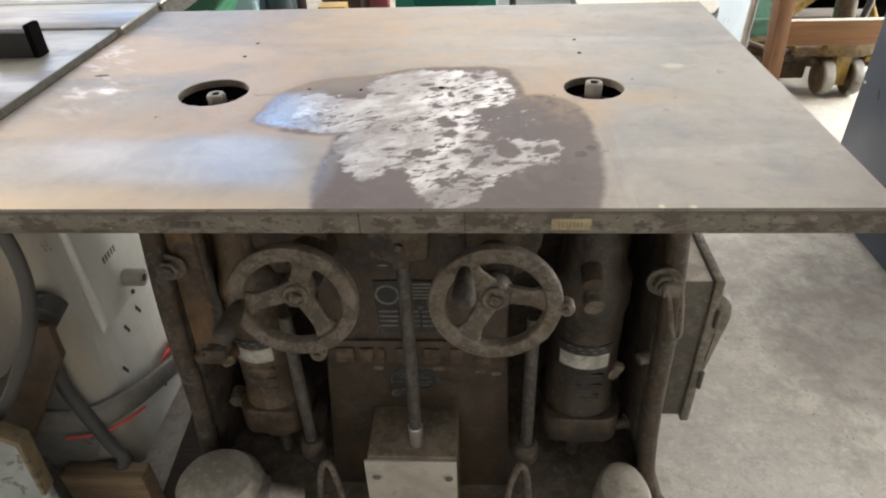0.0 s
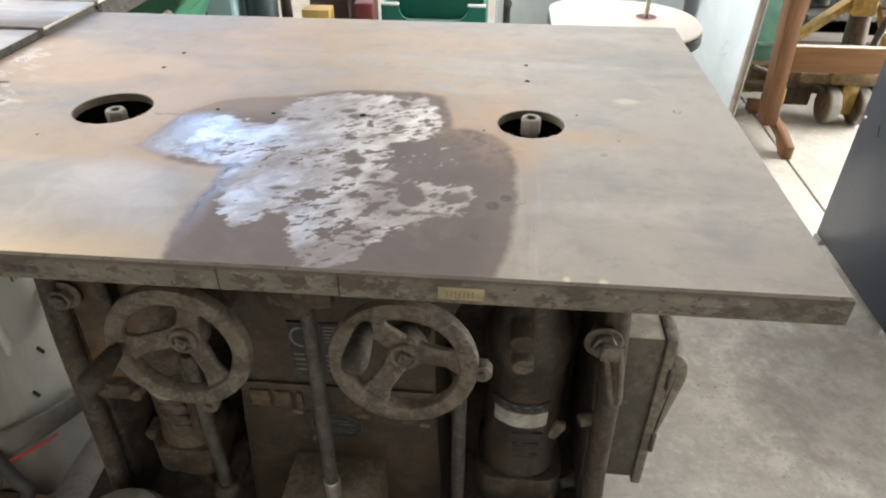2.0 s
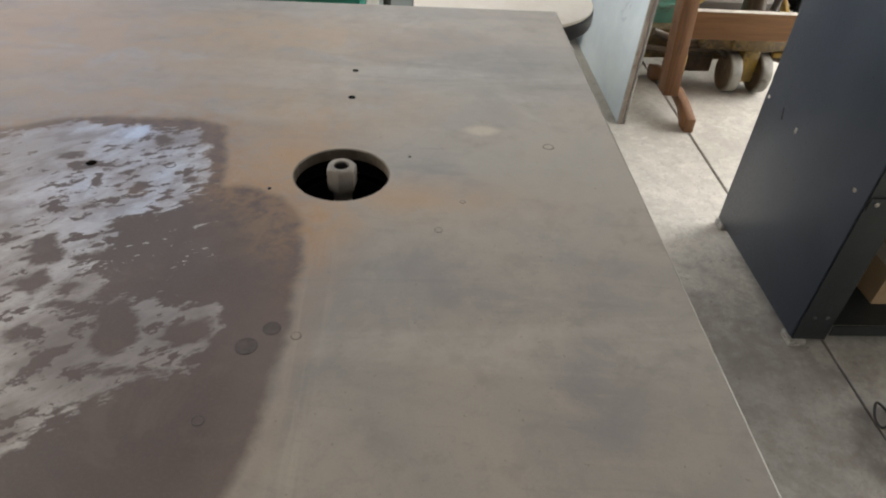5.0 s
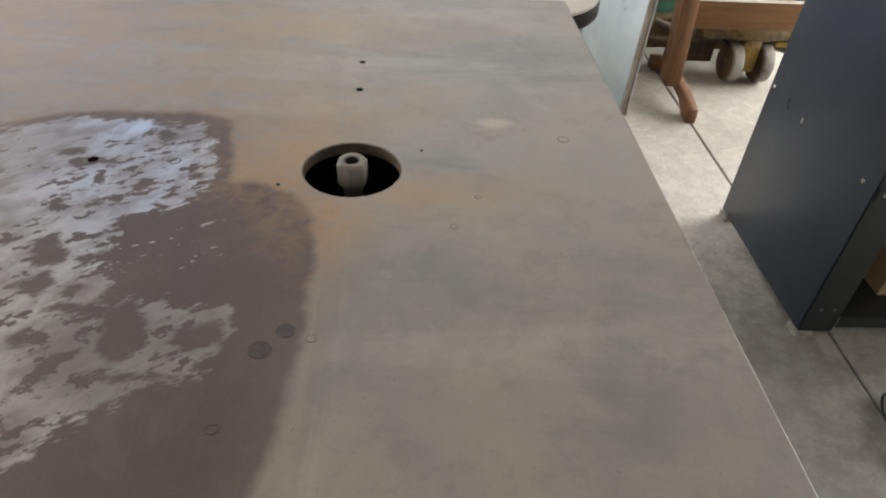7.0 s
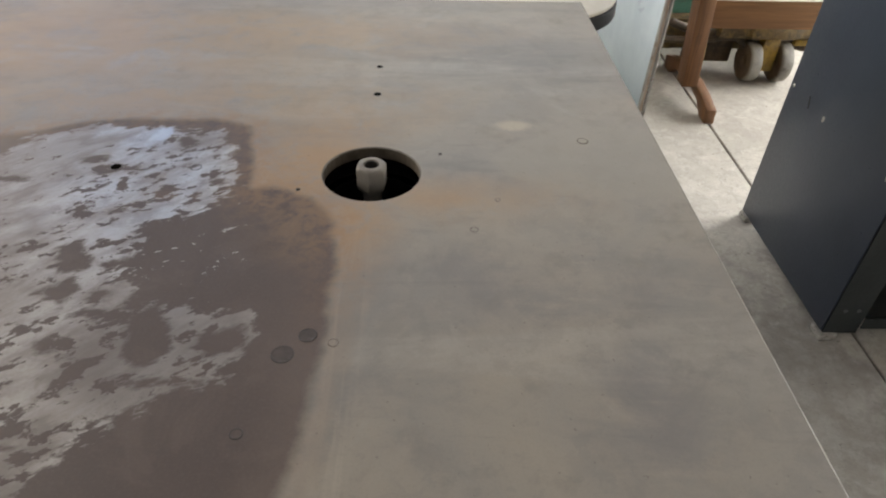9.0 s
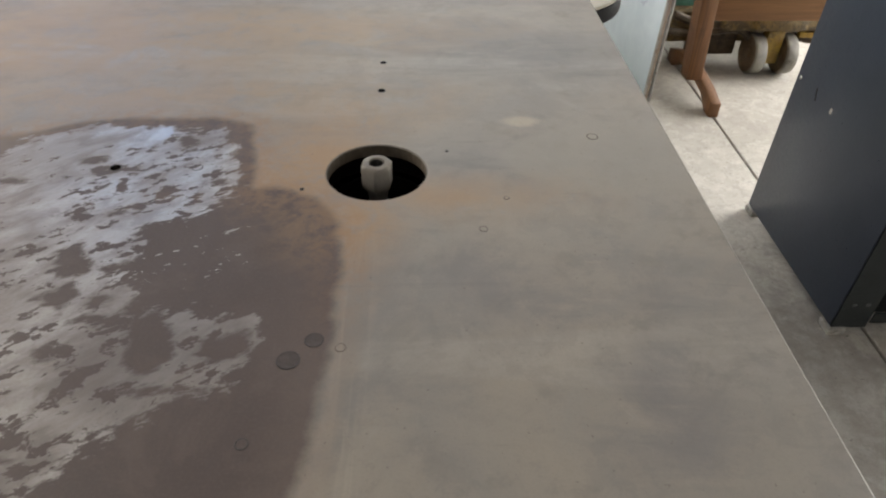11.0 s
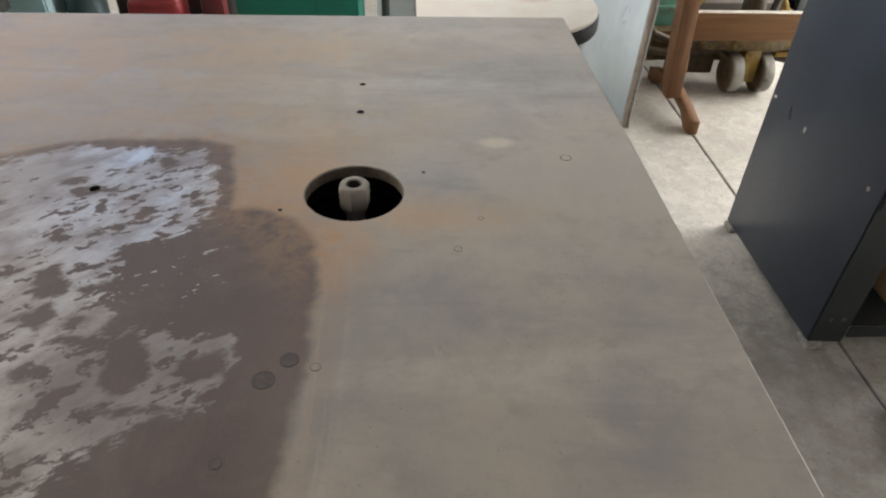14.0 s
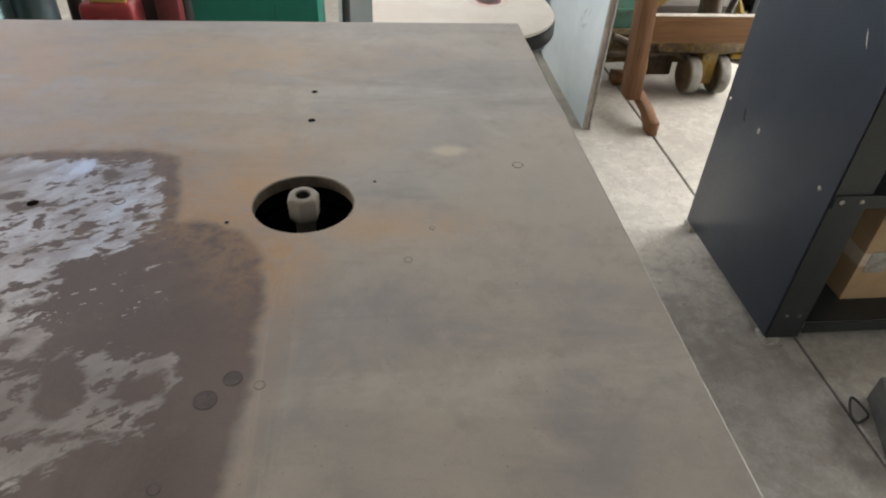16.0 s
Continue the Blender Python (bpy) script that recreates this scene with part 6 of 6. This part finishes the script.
for x in (2.20, 2.80, 3.38):
    part("bench_leg", block(x, x + 0.05, 4.62, 4.67, 0.0, 0.215, 0.004), SLATE_DARK, bench)
part("bench_tray", block(2.20, 3.42, 4.66, 5.10, 0.03, 0.06, 0.003), BLACK_AND_SHADE, bench)
solo("dark_casting", joined(block(2.22, 2.80, 4.72, 5.05, 0.245, 0.62, 0.03, 3), bar((2.35, 4.70, 0.40), (2.75, 4.70, 0.43), 0.05, 0.05), bar((2.30, 4.70, 0.28), (2.30, 4.70, 0.60), 0.03)), DIM_CASTING, "dark grey-green casting on the low bench", "casting")
solo("green_casting", joined(block(2.86, 3.10, 4.66, 5.05, 0.245, 0.66, 0.02, 3), block(2.84, 3.12, 4.64, 5.08, 0.245, 0.28, 0.008)), SEA_GREEN, "chipped green casting on the low bench", "casting")
cover = thing("machine_cover", (1.64, 3.87, 0.15), "chipped sea-green cast cover on the pallet jack forks", "cover")
part("cover_shell", slab([(1.46, 0.15), (1.82, 0.15), (1.82, 0.62), (1.76, 0.70), (1.52, 0.70), (1.46, 0.62)], "y", 3.80, 3.90, 0.012), SEA_GREEN, cover)
part("cover_rib", block(1.50, 1.78, 3.785, 3.80, 0.30, 0.325, 0.005), SEA_GREEN, cover)
sea = thing("sea_green_machine", (1.8, 4.9, 0), "chipped sea-green cast machine base", "machine")
part("machine_base", slab([(1.46, 0.0), (2.16, 0.0), (2.10, 0.08), (2.08, 0.75), (1.50, 0.75), (1.48, 0.10)], "y", 4.66, 5.15, 0.012), SEA_GREEN, sea)
part("machine_bed", block(1.45, 2.12, 4.62, 5.2, 0.75, 0.84, 0.01), GREY_BOX, sea, "grey machined bed")


# ---- steel shelving and what is on it ----
shelf = thing("steel_shelving", (2.1, 2.27, 0), "slate-blue steel shelving unit with bolted posts", "shelving")
SX, SY0, SY1 = 1.560, 1.990, 2.540
side = part("side_panel", block(SX, SX + 0.004, SY0, SY1, 0.028, 1.95, 0.001), SLATE, shelf, "slate-blue sheet steel side, scuffed")
part("side_panel", block(2.66, 2.664, SY0, SY1, 0.028, 1.95, 0.001), SLATE, shelf)
for x0, x1 in ((SX + 0.005, SX + 0.098), (2.566, 2.659)):
    post = part("front_post", joined(block(x0, x1, SY0 - 0.003, SY0, 0.022, 1.95, 0), block(x0 if x0 < 2 else x1 - 0.003, x0 + 0.003 if x0 < 2 else x1, SY0, SY0 + 0.04, 0.022, 1.95, 0)), SLATE_DARK, shelf, "dark bolted corner post")
    for z in (0.085, 0.105):
        for x in (x0 + 0.03, x0 + 0.066):
            if z == 0.105:
                part("bolt", bar((x, SY0 - 0.0035, z), (x, SY0 - 0.008, z), 0.006, 0.004, 12), DULL_BOLT, post)
    part("foot_pad", block(x0 - 0.008, x0 + 0.040, SY0 - 0.012, SY0 + 0.04, 0.0, 0.024, 0.004), PAD, shelf, "worn pale foot pad")
    part("rear_post", block(x0, x1, SY1 - 0.003, SY1, 0.022, 1.95, 0), SLATE_DARK, shelf)
    part("foot_pad", block(x0 - 0.008, x0 + 0.03, SY1 - 0.04, SY1 + 0.008, 0.0, 0.022, 0.004), PAD, shelf, "worn pale foot pad")
for z in (0.078, 0.492, 1.0, 1.5, 1.93):
    board = part("shelf_board", joined(block(SX + 0.006, 2.658, SY0 + 0.001, SY1 - 0.004, z - 0.004, z, 0), block(SX + 0.10 if z < 0.1 else SX + 0.008, 2.656, SY0 - 0.008, SY0 - 0.0045, z - 0.036, z, 0)), SLATE_DARK, shelf)
    if z > 0.1:
        for x in (SX + 0.025, SX + 0.075, 2.60, 2.64):
            part("bolt", bar((x, SY0 - 0.0085, z - 0.016), (x, SY0 - 0.013, z - 0.016), 0.0065, 0.004, 12), BRIGHT_STEEL, board)
        for y in (SY0 + 0.045, SY1 - 0.02):
            part("bolt", bar((SX, y, z - 0.012), (SX - 0.005, y, z - 0.012), 0.0065, 0.004, 12), BRIGHT_STEEL, board)
# dark sheet added so the inside of the shelving looks shaded
part("added_dark_back", block(SX + 0.006, 2.658, SY1 - 0.010, SY1 - 0.006, 0.07, 1.94, 0), SLATE_DARK, shelf)
part("latch_slot", moved(block(-0.0006, 0.001, -0.003, 0.003, -0.017, 0.017, 0), Matrix.Translation((SX, 2.425, 0.475)) @ pose(0, 0, 0, -20, 0, 0)), BLACK, side)
part("paint_chip", slab(round_rect(2.338, 0.470, 0.005, 0.008, 0.003), "x", SX - 0.0008, SX + 0.001, 0), LABEL_WHITE, side, "white paint chip")
part("paint_chip", slab([(2.085, 0.800), (2.100, 0.830), (2.108, 0.838), (2.095, 0.812)], "x", SX - 0.0008, SX + 0.001, 0), LABEL_WHITE, side, "white paint chip")

box = thing("cardboard_box", (1.95, 2.25, 0.078), "taped brown cardboard box on the lowest shelf", "box")
part("carton", block(1.808, 2.215, 2.07, 2.40, 0.078, 0.366, 0.004), CARD, box)
part("tape", block(1.8065, 2.2165, 2.0685, 2.4015, 0.20, 0.245, 0.001), TAPE, box, "shiny parcel tape")
part("label", block(1.828, 1.888, 2.0668, 2.0684, 0.18, 0.25, 0), LABEL_WHITE, box, "torn white label")
solo("red_roll", bar((1.80, 2.16, 0.393), (2.05, 2.16, 0.393), 0.027), surface("dark_red_cloth", (0.11, 0.035, 0.025), (0.08, 0.025, 0.018), 0.8), "dark red cloth roll lying on the cardboard box", "roll")

# grey case and wire on the floor
tool = thing("grey_case", (1.86, 1.64, 0), "scuffed grey metal case on the floor", "case")
part("case_body", moved(block(-0.16, 0.16, -0.10, 0.10, 0.0, 0.085, 0.006), Matrix.Translation((1.862, 1.640, 0)) @ pose(0, 0, 0, 0, 0, -20)), surface("scuffed_grey_case", (0.16, 0.165, 0.16), (0.11, 0.112, 0.11), 0.5, 0.2, 12, (0.28, 0.28, 0.27), 0.64, 30), tool)
part("case_lid", moved(block(-0.135, 0.135, -0.078, 0.078, 0.085, 0.091, 0.003), Matrix.Translation((1.862, 1.640, 0)) @ pose(0, 0, 0, 0, 0, -20)), SLATE_DARK, tool)
solo("bent_wire", tube([(1.672, 1.712, 0.005), (1.664, 1.730, 0.012), (1.668, 1.752, 0.026), (1.682, 1.768, 0.030), (1.700, 1.752, 0.020), (1.712, 1.730, 0.008), (1.690, 1.716, 0.005)], 0.0032, 8, closed=True), RUBBER, "bent black wire loop on the floor", "wire")
